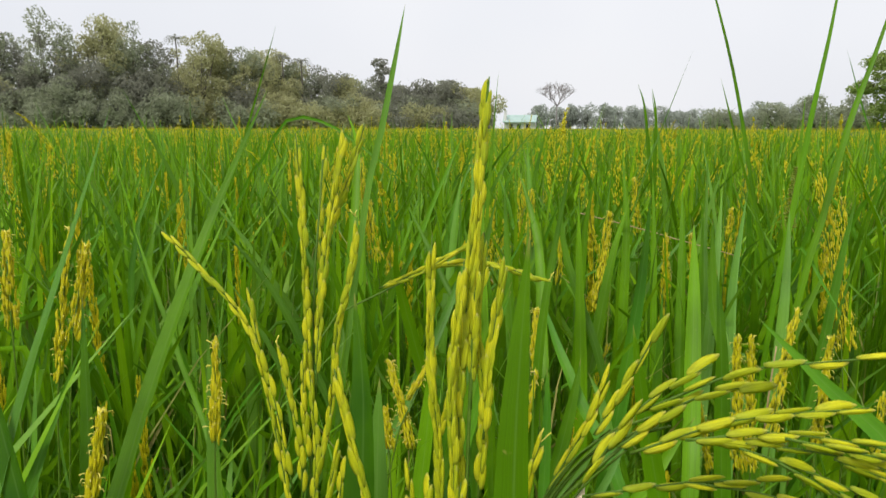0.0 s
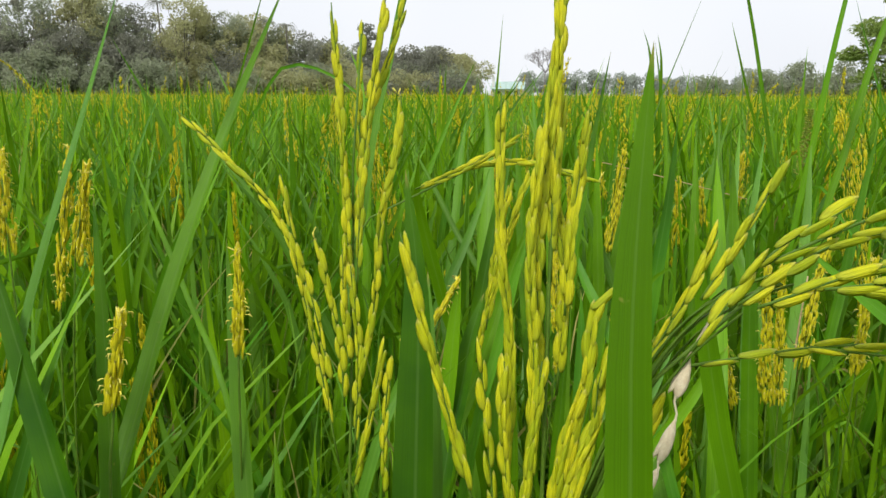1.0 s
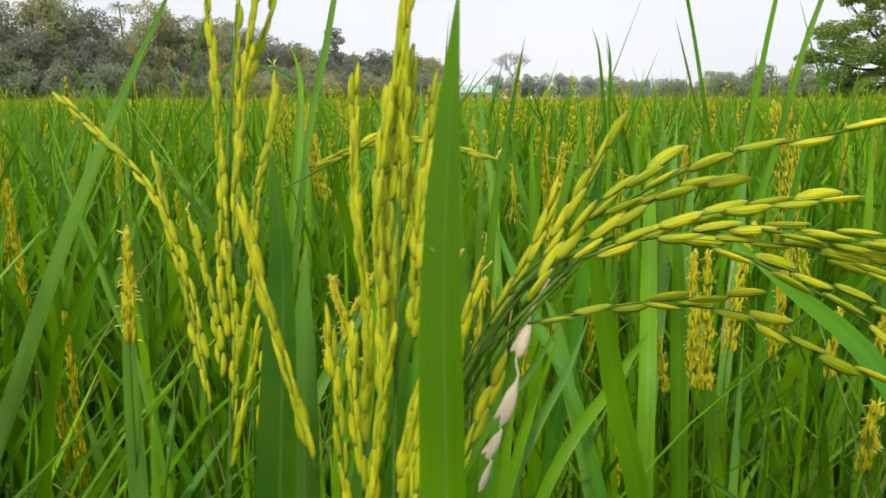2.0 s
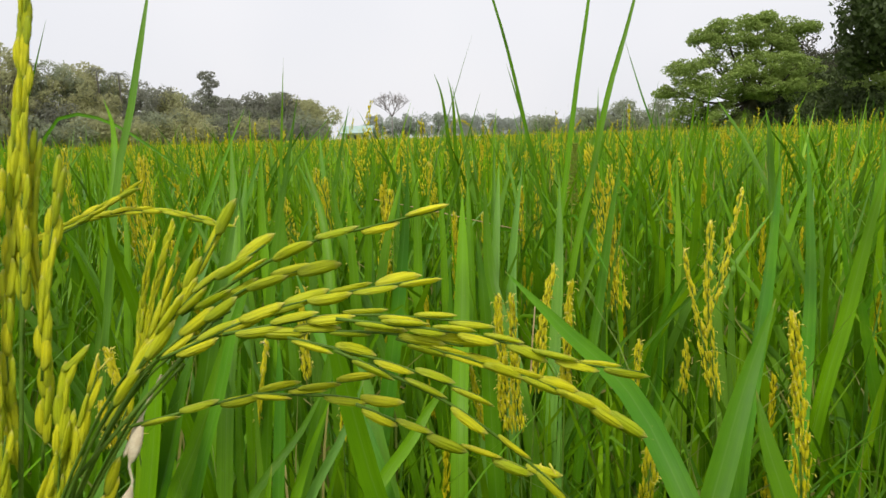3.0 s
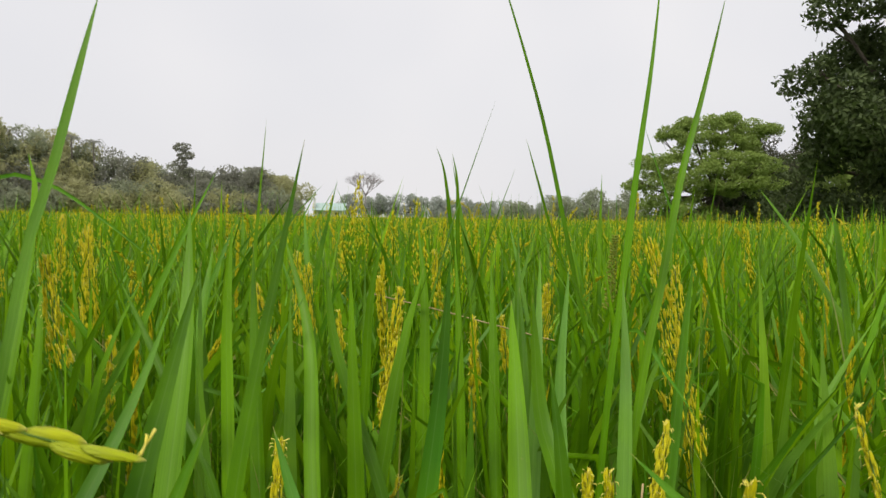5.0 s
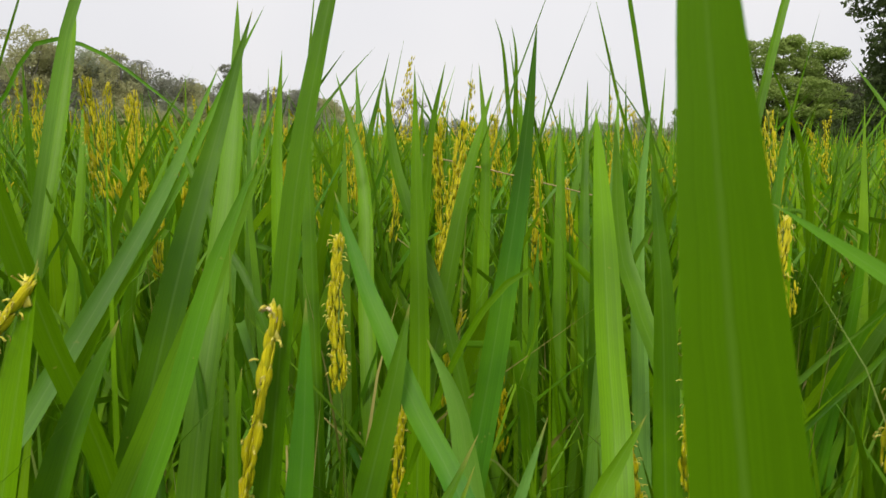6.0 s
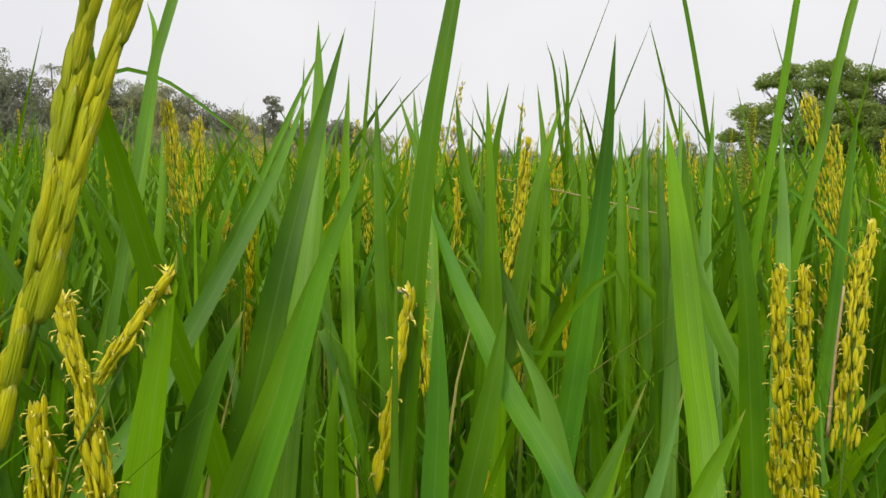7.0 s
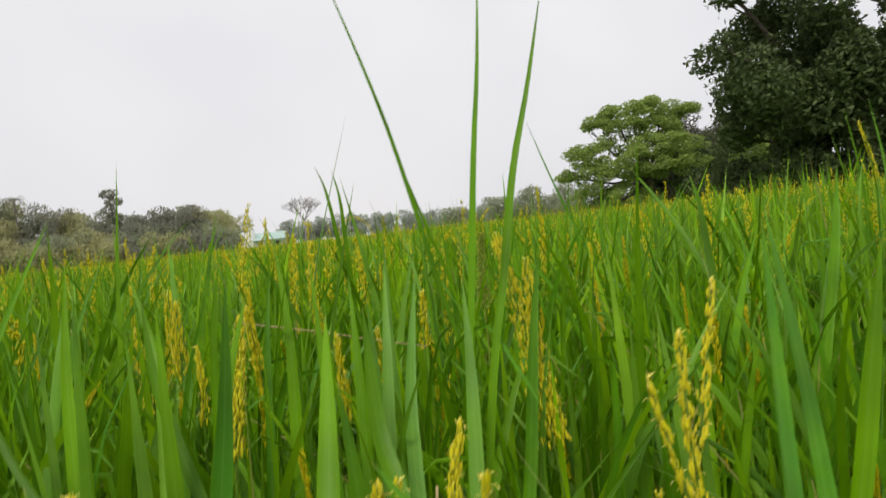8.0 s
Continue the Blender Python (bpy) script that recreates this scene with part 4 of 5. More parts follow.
plume(p, 0.0035, 44, [(-0.3929, 0.4124, 0.8621), (-0.3909, 0.4232, 0.9237), (-0.3875, 0.4308, 0.9654)])
plume(p, 0.0047, 40, [(-0.3837, 0.4186, 0.8891), (-0.3794, 0.4252, 0.9238), (-0.3772, 0.4307, 0.9538)])
plume(p, 0.0055, 40, [(-0.4247, 0.4126, 0.8967), (-0.4288, 0.4178, 0.9314), (-0.4313, 0.4226, 0.9622)])
plume(p, 0.0025, 26, [(-0.2182, 0.3022, 0.8806), (-0.2184, 0.3064, 0.9055), (-0.2196, 0.3100, 0.9277)])
plume(p, 0.0028, 24, [(-0.2398, 0.2368, 0.8811), (-0.2377, 0.2410, 0.9042), (-0.2367, 0.2436, 0.9181)])
plume(p, 0.0046, 26, [(-0.2659, 0.9089, 0.7926), (-0.2690, 0.9136, 0.8330), (-0.2695, 0.9168, 0.8607)])
p = plant(0.05, 1.0, "rice plant with slender golden panicles")
plume(p, 0.0060, 40, [(-0.0155, 0.8321, 0.8192), (-0.0084, 0.8444, 0.8847), (-0.0021, 0.8544, 0.9372)], far=True)
plume(p, 0.0052, 24, [(0.0799, 0.9500, 0.8083), (0.0786, 0.9573, 0.8523), (0.0787, 0.9647, 0.8962)], far=True)
plume(p, 0.0084, 30, [(-0.1203, 1.1775, 0.8404), (-0.1256, 1.1860, 0.8959), (-0.1292, 1.1947, 0.9514)], far=True)
plume(p, 0.0077, 36, [(-0.2815, 0.8449, 0.8685), (-0.2920, 0.8513, 0.9170), (-0.3003, 0.8575, 0.9621)], far=True)
plume(p, 0.0056, 26, [(0.0606, 1.1681, 0.8654), (0.0550, 1.1738, 0.9142), (0.0522, 1.1787, 0.9561)], far=True)
plume(p, 0.0044, 20, [(0.1316, 1.0614, 0.8159), (0.1279, 1.0658, 0.8531), (0.1261, 1.0694, 0.8841)], far=True)
plume(p, 0.0053, 22, [(0.1850, 1.1148, 0.8436), (0.1884, 1.1194, 0.8832), (0.1905, 1.1233, 0.9163)], far=True)
close_panicles()


# ---- ground, field ----
def ground_sheet():
    r = [0, 2, 6, 15, 40, 90, 160, 400, 1200, 4000]
    verts, faces = [Vector((0, 0, 0))], []
    n = 48
    for i, a in enumerate(r[1:]):
        for k in range(n):
            t = 2 * math.pi * k / n
            verts.append(Vector((a * math.cos(t), a * math.sin(t), 0.0)))
    for k in range(n):
        faces.append((0, 1 + k, 1 + (k + 1) % n))
        for i in range(len(r) - 2):
            o = 1 + n * i
            faces.append((o + k, o + n + k, o + n + (k + 1) % n, o + (k + 1) % n))
    tagged(new("ground", mesh_of("ground", verts, faces, GROUND)), "dark wet paddy soil under the rice", "ground", "", "structure")


ground_sheet()
rng = np.random.default_rng(5)


def field_blades(x, y, high, wide, lean, name, rows=4):
    """Many leaves in one mesh: place, height, width and lean of each are arrays."""
    n = len(x)
    turn = rng.uniform(0, 2 * np.pi, n)
    dx, dy = np.cos(turn), np.sin(turn)
    face = rng.uniform(-1.3, 1.3, n)
    sx, sy = np.cos(face), np.sin(face)
    droop = rng.uniform(0.0, 1.0, n) ** 3 * 0.25
    verts, uv = [], []
    for i in range(rows + 1):
        s = i / rows
        w = wide / 2 * (0.6 + 0.4 * min(1, s / 0.4)) if s < 0.5 else wide / 2 * (1 - ((s - 0.5) / 0.5) ** 1.8)
        z = 0.35 + (high - 0.35) * (s - droop * s**4)
        out = lean * s**2
        for e in ((-1, 1) if i < rows else (0,)):
            verts.append(np.stack([x + dx * out + e * sx * w, y + dy * out + e * sy * w, z], -1))
            uv.append(np.stack([np.full(n, 0.5 + 0.5 * e), 1 - (1 - s) * (high - 0.35)], -1))
    k = len(verts)
    v = np.stack(verts, 1).reshape(-1, 3)
    t = np.stack(uv, 1).reshape(-1, 2)
    quads = [[2 * i, 2 * i + 1, 2 * i + 3, 2 * i + 2] for i in range(rows - 1)]
    o = (np.arange(n) * k)[:, None]
    faces = np.concatenate([(o + np.array(q)).tolist() for q in quads]).tolist() + (o + np.array([2 * rows - 2, 2 * rows - 1, 2 * rows])).tolist()
    return v.tolist(), faces, t


def wedge(count, near, far, half=52.0):
    """Random spots between two radii, to either side of straight ahead."""
    a = np.radians(rng.uniform(-half, half, count))
    r = np.sqrt(rng.uniform(near**2, far**2, count))
    return r * np.sin(a), r * np.cos(a)


def behind(count, near, far):
    a = np.radians(rng.uniform(52, 308, count))
    r = np.sqrt(rng.uniform(near**2, far**2, count))
    return r * np.sin(a), r * np.cos(a)


def field_stuff(name, count, near, far, width, label, rows=4, vary=0.05, top=0.945, spots=wedge, slope=0.26, skin=None):
    x, y = spots(count, near, far)
    high = rng.normal(top, vary, count) + 0.035 * np.sin(x * 1.3 + 2) * np.cos(y * 1.1)
    high += rng.uniform(0, 0.13, count) * (rng.uniform(0, 1, count) < 0.10)
    lean = rng.uniform(0.0, 1.0, count) ** 1.5 * slope
    wide = width * rng.uniform(0.7, 1.2, count)
    v, f, t = field_blades(x, y, high, wide, lean, name, rows)
    tagged(new(name, mesh_of(name, v, f, skin or LEAF_FIELD, t)), label, "rice", "", "stuff")


field_stuff("rice_leaves", 12500, 1.7, 5.0, 0.0160, "dense green rice leaves of the paddy field", 5)
field_stuff("rice_leaves", 42000, 5.0, 16.0, 0.018, "dense green rice leaves further out in the field", 3)
field_stuff("rice_leaves", 45000, 16.0, 55.0, 0.04, "dense green rice leaves of the far field", 2, 0.045)
field_stuff("rice_leaves", 40000, 50.0, 125.0, 0.10, "dense green rice leaves at the end of the field", 2, 0.035)


field_stuff("straw_leaves", 400, 0.55, 1.7, 0.0035, "thin straw-coloured leaves crossing among the rice", 6, 0.06, 0.80, wedge, 0.45, LEAF_DRY)
field_stuff("straw_leaves", 1700, 1.7, 5.0, 0.0045, "thin straw-coloured leaves crossing among the rice", 5, 0.06, 0.90, wedge, 0.5, LEAF_DRY)
field_stuff("thin_leaves", 2600, 1.4, 5.0, 0.0055, "thin pale leaves crossing among the rice", 5, 0.05, 0.92, wedge, 0.5)
field_stuff("thin_leaves", 900, 0.70, 1.8, 0.0055, "thin pale leaves crossing among the rice", 6, 0.04, 0.77, wedge, 0.34)
field_stuff("thin_leaves", 260, 0.50, 1.0, 0.0045, "thin pale leaves crossing among the rice", 7, 0.05, 0.74, wedge, 0.3)
field_stuff("rice_leaves", 1400, 0.45, 1.1, 0.0125, "rice leaves close behind the camera", 5, 0.04, 0.86, behind)
field_stuff("rice_leaves", 22000, 1.0, 5.0, 0.0135, "rice leaves behind the camera", 3, 0.05, 0.93, behind)
field_stuff("rice_leaves", 34000, 5.0, 20.0, 0.022, "rice leaves behind the camera", 2, 0.05, 0.93, behind)
field_stuff("rice_leaves", 30000, 20.0, 60.0, 0.06, "rice leaves behind the camera", 2, 0.05, 0.93, behind)
field_stuff("rice_leaves", 1500, 0.85, 1.9, 0.0145, "green rice leaves of the near field", 6, 0.05, 0.87)
field_stuff("low_leaves", 900, 0.24, 1.3, 0.011, "low inner leaves between the rice stalks", 5, 0.03, 0.70)
field_stuff("low_leaves", 2600, 0.5, 1.8, 0.012, "low inner leaves between the rice stalks", 4, 0.06, 0.64, wedge, 0.34)
field_stuff("low_leaves", 6500, 0.30, 1.9, 0.013, "low inner leaves between the rice stalks", 4, 0.08, 0.70, behind, 0.42)
field_stuff("tall_leaves", 520, 1.1, 5.0, 0.009, "taller thin leaves standing above the rice", 5, 0.035, 1.045)
field_stuff("tall_leaves", 1800, 5.0, 20.0, 0.014, "taller thin leaves standing above the farther rice", 4, 0.035, 1.035)


def field_grain(name, count, near, far, grains, label, size):
    """Yellow panicles in one mesh: grains as small four-sided spindles round leaning axes."""
    x, y = wedge(count, near, far)
    n = count * grains
    base = np.repeat(np.stack([x, y, rng.normal(0.80, 0.05, count)], -1), grains, 0)
    a = np.repeat(rng.uniform(0, 6.28, count), grains)
    nod = np.repeat(rng.uniform(0, 1, count) ** 2 * 0.10, grains)
    s = rng.uniform(0, 1, n)
    long = np.repeat(rng.uniform(0.15, 0.22, count), grains)
    at = base + np.stack([np.cos(a) * nod * s**2, np.sin(a) * nod * s**2, long * (s - 3.0 * nod * s**3)], -1)
    at += rng.normal(0, 0.0052, (n, 3)) * np.stack([1.3 - s, 1.3 - s, 0 * s], -1)
    way = np.stack([np.cos(a) * nod * 2 * s, np.sin(a) * nod * 2 * s, long * (1 - 9 * nod * s**2)], -1)
    way = way / np.linalg.norm(way, axis=1)[:, None] + rng.normal(0, 0.12, (n, 3))
    way *= size / np.linalg.norm(way, axis=1)[:, None]
    r = size * 0.115
    mid = at + 0.5 * way
    v = np.stack([at, mid + (r, 0, 0), mid + (0, r, 0), mid - (r, 0, 0), mid - (0, r, 0), at + way], 1).reshape(-1, 3)
    tri = np.array([(0, 2, 1), (0, 3, 2), (0, 4, 3), (0, 1, 4), (5, 1, 2), (5, 2, 3), (5, 3, 4), (5, 4, 1)])
    f = (np.arange(n)[:, None, None] * 6 + tri).reshape(-1, 3)
    tagged(new(name, mesh_of(name, v.tolist(), f.tolist(), GRAIN_FIELD)), label, "rice", "", "stuff")


field_grain("rice_panicles", 500, 1.6, 5.0, 84, "ripening yellow rice panicles among the leaves", 0.0115)
field_grain("rice_panicles", 5200, 5.0, 16.0, 16, "ripening yellow rice panicles of the farther field", 0.022)
field_grain("rice_panicles", 15000, 16.0, 70.0, 4, "ripening yellow rice panicles of the far field", 0.06)


def canopy_sheet():
    """The closed mat of lower rice leaves, uneven, out to the trees."""
    rs = np.concatenate([np.linspace(0.02, 1.5, 8), np.geomspace(1.6, 150.0, 130)])
    an = np.radians(np.concatenate([np.linspace(-56, 56, 200), np.linspace(56, 304, 120)[1:]]))
    r, a = np.meshgrid(rs, an, indexing="ij")
    x, y = r * np.sin(a), r * np.cos(a)
    z = 0.24 + 0.16 * np.clip((r - 0.6) / 1.0, 0, 1) + 0.25 * np.clip((r - 1.6) / 3, 0, 1) + 0.22 * np.clip((r - 4) / 14, 0, 1) + rng.normal(0, 0.03, r.shape)
    v = np.stack([x, y, z], -1).reshape(-1, 3).tolist()
    n = len(an)
    f = [(i * n + k, i * n + k + 1, i * n + n + k + 1, i * n + n + k) for i in range(len(rs) - 1) for k in range(n - 1)]
    tagged(new("rice_canopy", mesh_of("rice_canopy", v, f, CANOPY)), "closed green mat of lower rice leaves", "rice", "", "stuff")


canopy_sheet()


# ---- rice plants that can be told apart ----
def small_panicle(length, grains, nod, radius, seed=0, size=0.0112):
    """A panicle of joined spikelets in strands along a bowed axis, from its base at the origin."""
    r = random.Random(seed)
    axis = glide([Vector((0, 0, 0)), Vector((nod * 0.25 * length, 0, 0.6 * length)), Vector((nod * length, 0, length * (1 - 0.45 * nod)))], 20)
    pieces = [tube(axis, 0.0009, 0.0004, 8, 4)]
    unit = spindle(6, (0.0, 0.35, 0.86, 1.0), fat=0.100, bow=0.05)
    grains = round(grains * 2.0)
    for k in range(grains):
        s = min(0.97, k / grains * 0.95 + r.uniform(0, 0.03))
        i = min(int(s * 20), 19)
        along = (axis[i + 1] - axis[i]).normalized()
        a = r.uniform(0, 2 * math.pi)
        side = Matrix.Rotation(a, 3, along) @ along.orthogonal().normalized()
        at = axis[i].lerp(axis[i + 1], s * 20 - i) + side * 1.2 * radius * (1 - 0.6 * s) * r.uniform(0.4, 1.0)
        m = aim(at, along + side * r.uniform(-0.10, 0.25), r.uniform(0, 6), 0.88 * size * r.uniform(0.8, 1.15))
        pieces.append(([m @ v for v in unit[0]], unit[1]))
        if r.random() < 0.45:
            b0 = at + along * 0.006
            pieces.append(tube([b0, b0 + side * 0.0018, b0 + side * 0.002 - Vector((0, 0, 0.0015))], 0.0003, 0.0005, 2, 3))
    return joined(pieces)


PANICLES = [mesh_of("panicle", *small_panicle(l, g, nod, sp, sd), GRAIN_FIELD)
            for l, g, nod, sp, sd in ((0.17, 70, 0.04, 0.0045, 1), (0.15, 62, 0.14, 0.004, 2), (0.19, 80, 0.08, 0.005, 3), (0.17, 66, 0.20, 0.0045, 4), (0.20, 80, 0.02, 0.0045, 5))]


def leaf_mesh(seed):
    r = random.Random(seed)
    high, out, w = r.uniform(0.36, 0.48), r.uniform(0.02, 0.20), r.uniform(0.0080, 0.0140)
    tipdown = r.choice((0, 0, 0, 0, 0.05, 0.14))
    pts = [Vector((0, 0, 0)), Vector((0.2 * out, 0, 0.40 * high)), Vector((0.55 * out, 0, 0.78 * high)), Vector((out, 0, high - tipdown))]
    v, f, uv = blade(pts, w, 9, r.uniform(-0.6, 0.6), r.uniform(-0.8, 0.8), full=0.4, foot=0.5)
    return mesh_of("leaf", v, f, LEAF, uv)


def dry_leaf_mesh(seed):
    r = random.Random(50 + seed)
    high, out = r.uniform(0.16, 0.30), r.uniform(0.06, 0.20)
    pts = [Vector((0, 0, 0)), Vector((0.3 * out, 0, 0.7 * high)), Vector((0.7 * out, 0.02, high)), Vector((out, 0.03, high - r.uniform(0.02, 0.12)))]
    v, f, uv = blade(pts, r.uniform(0.003, 0.0055), 9, r.uniform(-1, 1), r.uniform(-3, 3), full=0.4, foot=0.6)
    return mesh_of("dry_leaf", v, f, LEAF_DRY, uv)


LEAVES = [leaf_mesh(s) for s in range(12)]
DRY_LEAVES = [dry_leaf_mesh(s) for s in range(5)]
STEMS = [mesh_of("stem", *tube([Vector((0, 0, 0)), Vector((0.01 * b, 0, 0.3)), Vector((0.03 * b, 0.01, 0.62))], 0.0032, 0.0018, 6, 5), STEM) for b in (0.3, 1.0, 1.6)]


def rice_plant(seed, panicles):
    r = random.Random(100 + seed)
    p = new("rice_plant")
    for k in range(4):
        part("stem", r.choice(STEMS), p, "", pose(r.uniform(-0.02, 0.02), r.uniform(-0.02, 0.02), 0, 0, 0, r.uniform(0, 360)))
    for k in range(15):
        z = r.uniform(0.40, 0.54)
        part("leaf", r.choice(LEAVES), p, "", pose(r.uniform(-0.045, 0.045), r.uniform(-0.045, 0.045), z, r.uniform(-12, 12), r.uniform(-12, 12), r.uniform(0, 360)))
    for k in range(2):
        part("dry_leaf", r.choice(DRY_LEAVES), p, "withered straw-coloured leaf", pose(r.uniform(-0.05, 0.05), r.uniform(-0.05, 0.05), r.uniform(0.36, 0.55), r.uniform(-14, 14), r.uniform(-14, 14), r.uniform(0, 360)))
    for k in range(panicles):
        part("panicle", r.choice(PANICLES), p, "yellow panicle of ripening grain", pose(r.uniform(-0.05, 0.05), r.uniform(-0.05, 0.05), r.uniform(0.64, 0.77), r.uniform(-6, 6), r.uniform(-6, 6), r.uniform(0, 360)))
    return tagged(p, "green rice plant with ripening yellow panicle" if panicles else "leafy green rice plant", "rice plant", "rice plants of the field")


KINDS = [rice_plant(s, c) for s, c in enumerate((1, 1, 0, 1, 2, 0))]
spot = random.Random(11)
first = set()
for row in range(-2, 13):
    for col in range(-11, 12):
        x, y = 0.17 * col + spot.uniform(-0.04, 0.04) + 0.08 * (row % 2), 0.17 * row + spot.uniform(-0.04, 0.04)
        r, side = math.hypot(x, y), abs(math.atan2(x, y))
        if r > 2.0 or (side > radians(54) and r > 0.75):
            continue
        if abs(x) < 0.30 and -0.28 < y < 0.14:
            continue
        inner = abs(x) < 0.36 and y < 0.70
        k = spot.randrange(len(KINDS))
        m = pose(x, y, spot.uniform(-0.05, 0.045) - (0.18 if inner else 0.03 if y < 0.9 and abs(x) < 0.6 else 0), 0, 0, spot.uniform(0, 360))
        if k in first:
            copy_thing(KINDS[k], m)
        else:
            KINDS[k].matrix_basis = m
            first.add(k)


# ---- trees ----
def leaf_cloud(clumps, per, size, rnd, flat=1.0):
    """Leaves as small bent quads spread through ellipsoids (centre, radii), thicker toward their skins."""
    vs = []
    for (c, rad), count in zip(clumps, per):
        d = rnd.normal(size=(count, 3))
        d /= np.linalg.norm(d, axis=1)[:, None]
        d *= rnd.uniform(0.35, 1.0, (count, 1)) ** 0.45 * rnd.uniform(0.85, 1.18, (count, 1))
        at = np.array(c) + d * np.array(rad)
        a = rnd.normal(size=(count, 3)) * (1, 1, flat)
        a /= np.linalg.norm(a, axis=1)[:, None]
        b = np.cross(a, rnd.normal(size=(count, 3)))
        b /= np.linalg.norm(b, axis=1)[:, None]
        s = size * rnd.uniform(0.6, 1.3, (count, 1))
        vs.append(np.stack([at - a * s, at + b * s * 0.45, at + a * s, at - b * s * 0.45], 1))
    v = np.concatenate(vs).reshape(-1, 3)
    f = np.arange(len(v)).reshape(-1, 4)
    return v.tolist(), f.tolist()


def tree(name, label, at, clumps, leaves, size, material, limbs, trunk_r, seed, flat=1.0, group="", bark=None):
    """A tree: a tapered trunk that forks into limbs, which end in the clumps of its crown. Places are relative to its foot."""
    rnd = np.random.default_rng(seed)
    t = new(name)
    t.location = at
    tagged(t, label, "tree", group)
    top = Vector(limbs[0])
    pieces = [tube([Vector((0, 0, -0.2)), top * 0.5 + Vector((rnd.normal() * 0.1, 0, 0)), top], trunk_r, trunk_r * 0.65, 10, 9)]
    step = max(1, len(clumps) // 22)
    for c, rad in clumps[::step]:
        c = Vector(c)
        mid = top.lerp(c, 0.5) + Vector((0, 0, -0.12 * (c - top).length))
        pieces.append(tube([top * 0.93, mid, c], trunk_r * 0.38, trunk_r * 0.06, 7, 6))
        for k in range(3):
            e = c + Vector([float(u) for u in rnd.normal(size=3)]) * 0.55 * rad[0]
            pieces.append(tube([mid.lerp(c, 0.6), c.lerp(e, 0.5), e], trunk_r * 0.10, trunk_r * 0.02, 4, 4))
    part("trunk", mesh_of("trunk", *joined(pieces), bark or BARK), t)
    vol = np.array([rad[0] * rad[1] + rad[0] * rad[2] for _, rad in clumps])
    per = np.maximum(20, (leaves * vol / vol.sum()).astype(int))
    if leaves:
        part("crown", mesh_of("crown", *leaf_cloud(clumps, per, size, rnd, flat), material, smooth=False), t)
    return t


def round_clumps(rnd, n, centre, radii, r0, r1, squash=0.8):
    """Clumps near the skin of an ellipsoid and some within."""
    out = []
    for k in range(n):
        u, a = rnd.uniform(-1, 1), rnd.uniform(0, 6.283)
        s = rnd.uniform(0.45, 0.92)
        w = math.sqrt(1 - u * u)
        r = rnd.uniform(r0, r1)
        out.append(((centre[0] + radii[0] * s * w * math.cos(a), centre[1] + radii[1] * s * w * math.sin(a), centre[2] + radii[2] * s * u), (r, r, r * squash)))
    return out


# the wide rain tree at the field's edge: flat layered pads, each a spray of small tufts
def pad_tufts(rnd, pads, each, r0, r1):
    """Tufts spread over flat pads, which sink toward their rims and hang ragged below."""
    out = []
    for (x, y, z), (w, d, thick) in pads:
        for k in range(max(5, round(each * w))):
            a, s = rnd.uniform(0, 6.283), rnd.uniform(0, 1) ** 0.5
            r = rnd.uniform(r0, r1) * (1.1 - 0.4 * s)
            out.append(((x + w * s * math.cos(a), y + d * s * math.sin(a), z + thick * (0.45 - 0.9 * s * s) - rnd.uniform(0, 1) ** 2 * 0.9 * thick), (r, r, r * rnd.uniform(0.40, 0.72))))
    return out


RAIN_PADS = [((0.6, 0.4, 8.2), (1.3, 1.4, 0.6)), ((-0.9, 0.0, 7.9), (1.6, 1.5, 0.8)), ((-2.3, 0.2, 7.2), (1.3, 1.5, 0.7)), ((2.8, 0.6, 7.7), (1.3, 1.3, 0.6)), ((4.0, 0.6, 7.4), (0.9, 1.2, 0.4)),
             ((-3.1, 0.0, 6.9), (0.8, 1.0, 0.4)), ((-1.2, -0.8, 6.7), (1.9, 1.7, 0.9)), ((1.2, 0.2, 6.8), (2.0, 1.7, 1.0)), ((2.7, 0.5, 6.4), (1.2, 1.4, 0.9)),
             ((0.9, -1.8, 5.4), (1.9, 1.8, 0.9)), ((2.3, -1.8, 4.8), (1.4, 1.6, 0.9)), ((-0.8, -2.0, 5.0), (1.7, 1.6, 0.9)), ((-3.3, -0.6, 5.4), (1.7, 1.6, 0.8)), ((-4.6, -0.2, 4.9), (0.9, 1.2, 0.5)),
             ((-2.4, -1.8, 4.3), (1.8, 1.6, 1.0)), ((-4.6, -0.8, 4.0), (1.4, 1.4, 0.8)), ((-5.6, -0.4, 3.6), (0.7, 0.9, 0.5)), ((-3.6, -1.6, 3.3), (1.6, 1.5, 1.2)), ((1.2, -2.2, 4.1), (1.8, 1.5, 1.0)),
             ((2.6, -1.4, 4.1), (1.2, 1.3, 0.9)), ((-4.4, -0.8, 2.5), (1.1, 1.2, 1.2)), ((-1.0, -1.6, 3.2), (1.7, 1.5, 1.2)), ((-2.8, -1.2, 2.0), (1.7, 1.4, 1.5)), ((-4.2, -0.6, 1.4), (1.0, 1.1, 1.0)), ((-0.9, -0.6, 1.9), (1.6, 1.4, 1.4))]
tree("rain_tree", "wide green rain tree with flat layered crown", (22.6, 48, 0), pad_tufts(random.Random(21), RAIN_PADS, 9, 0.45, 0.85), 60000, 0.095, GREEN_LEAVES, [(0.4, 0, 3.2)], 0.34, 1, 0.6, "trees at the field's edge")
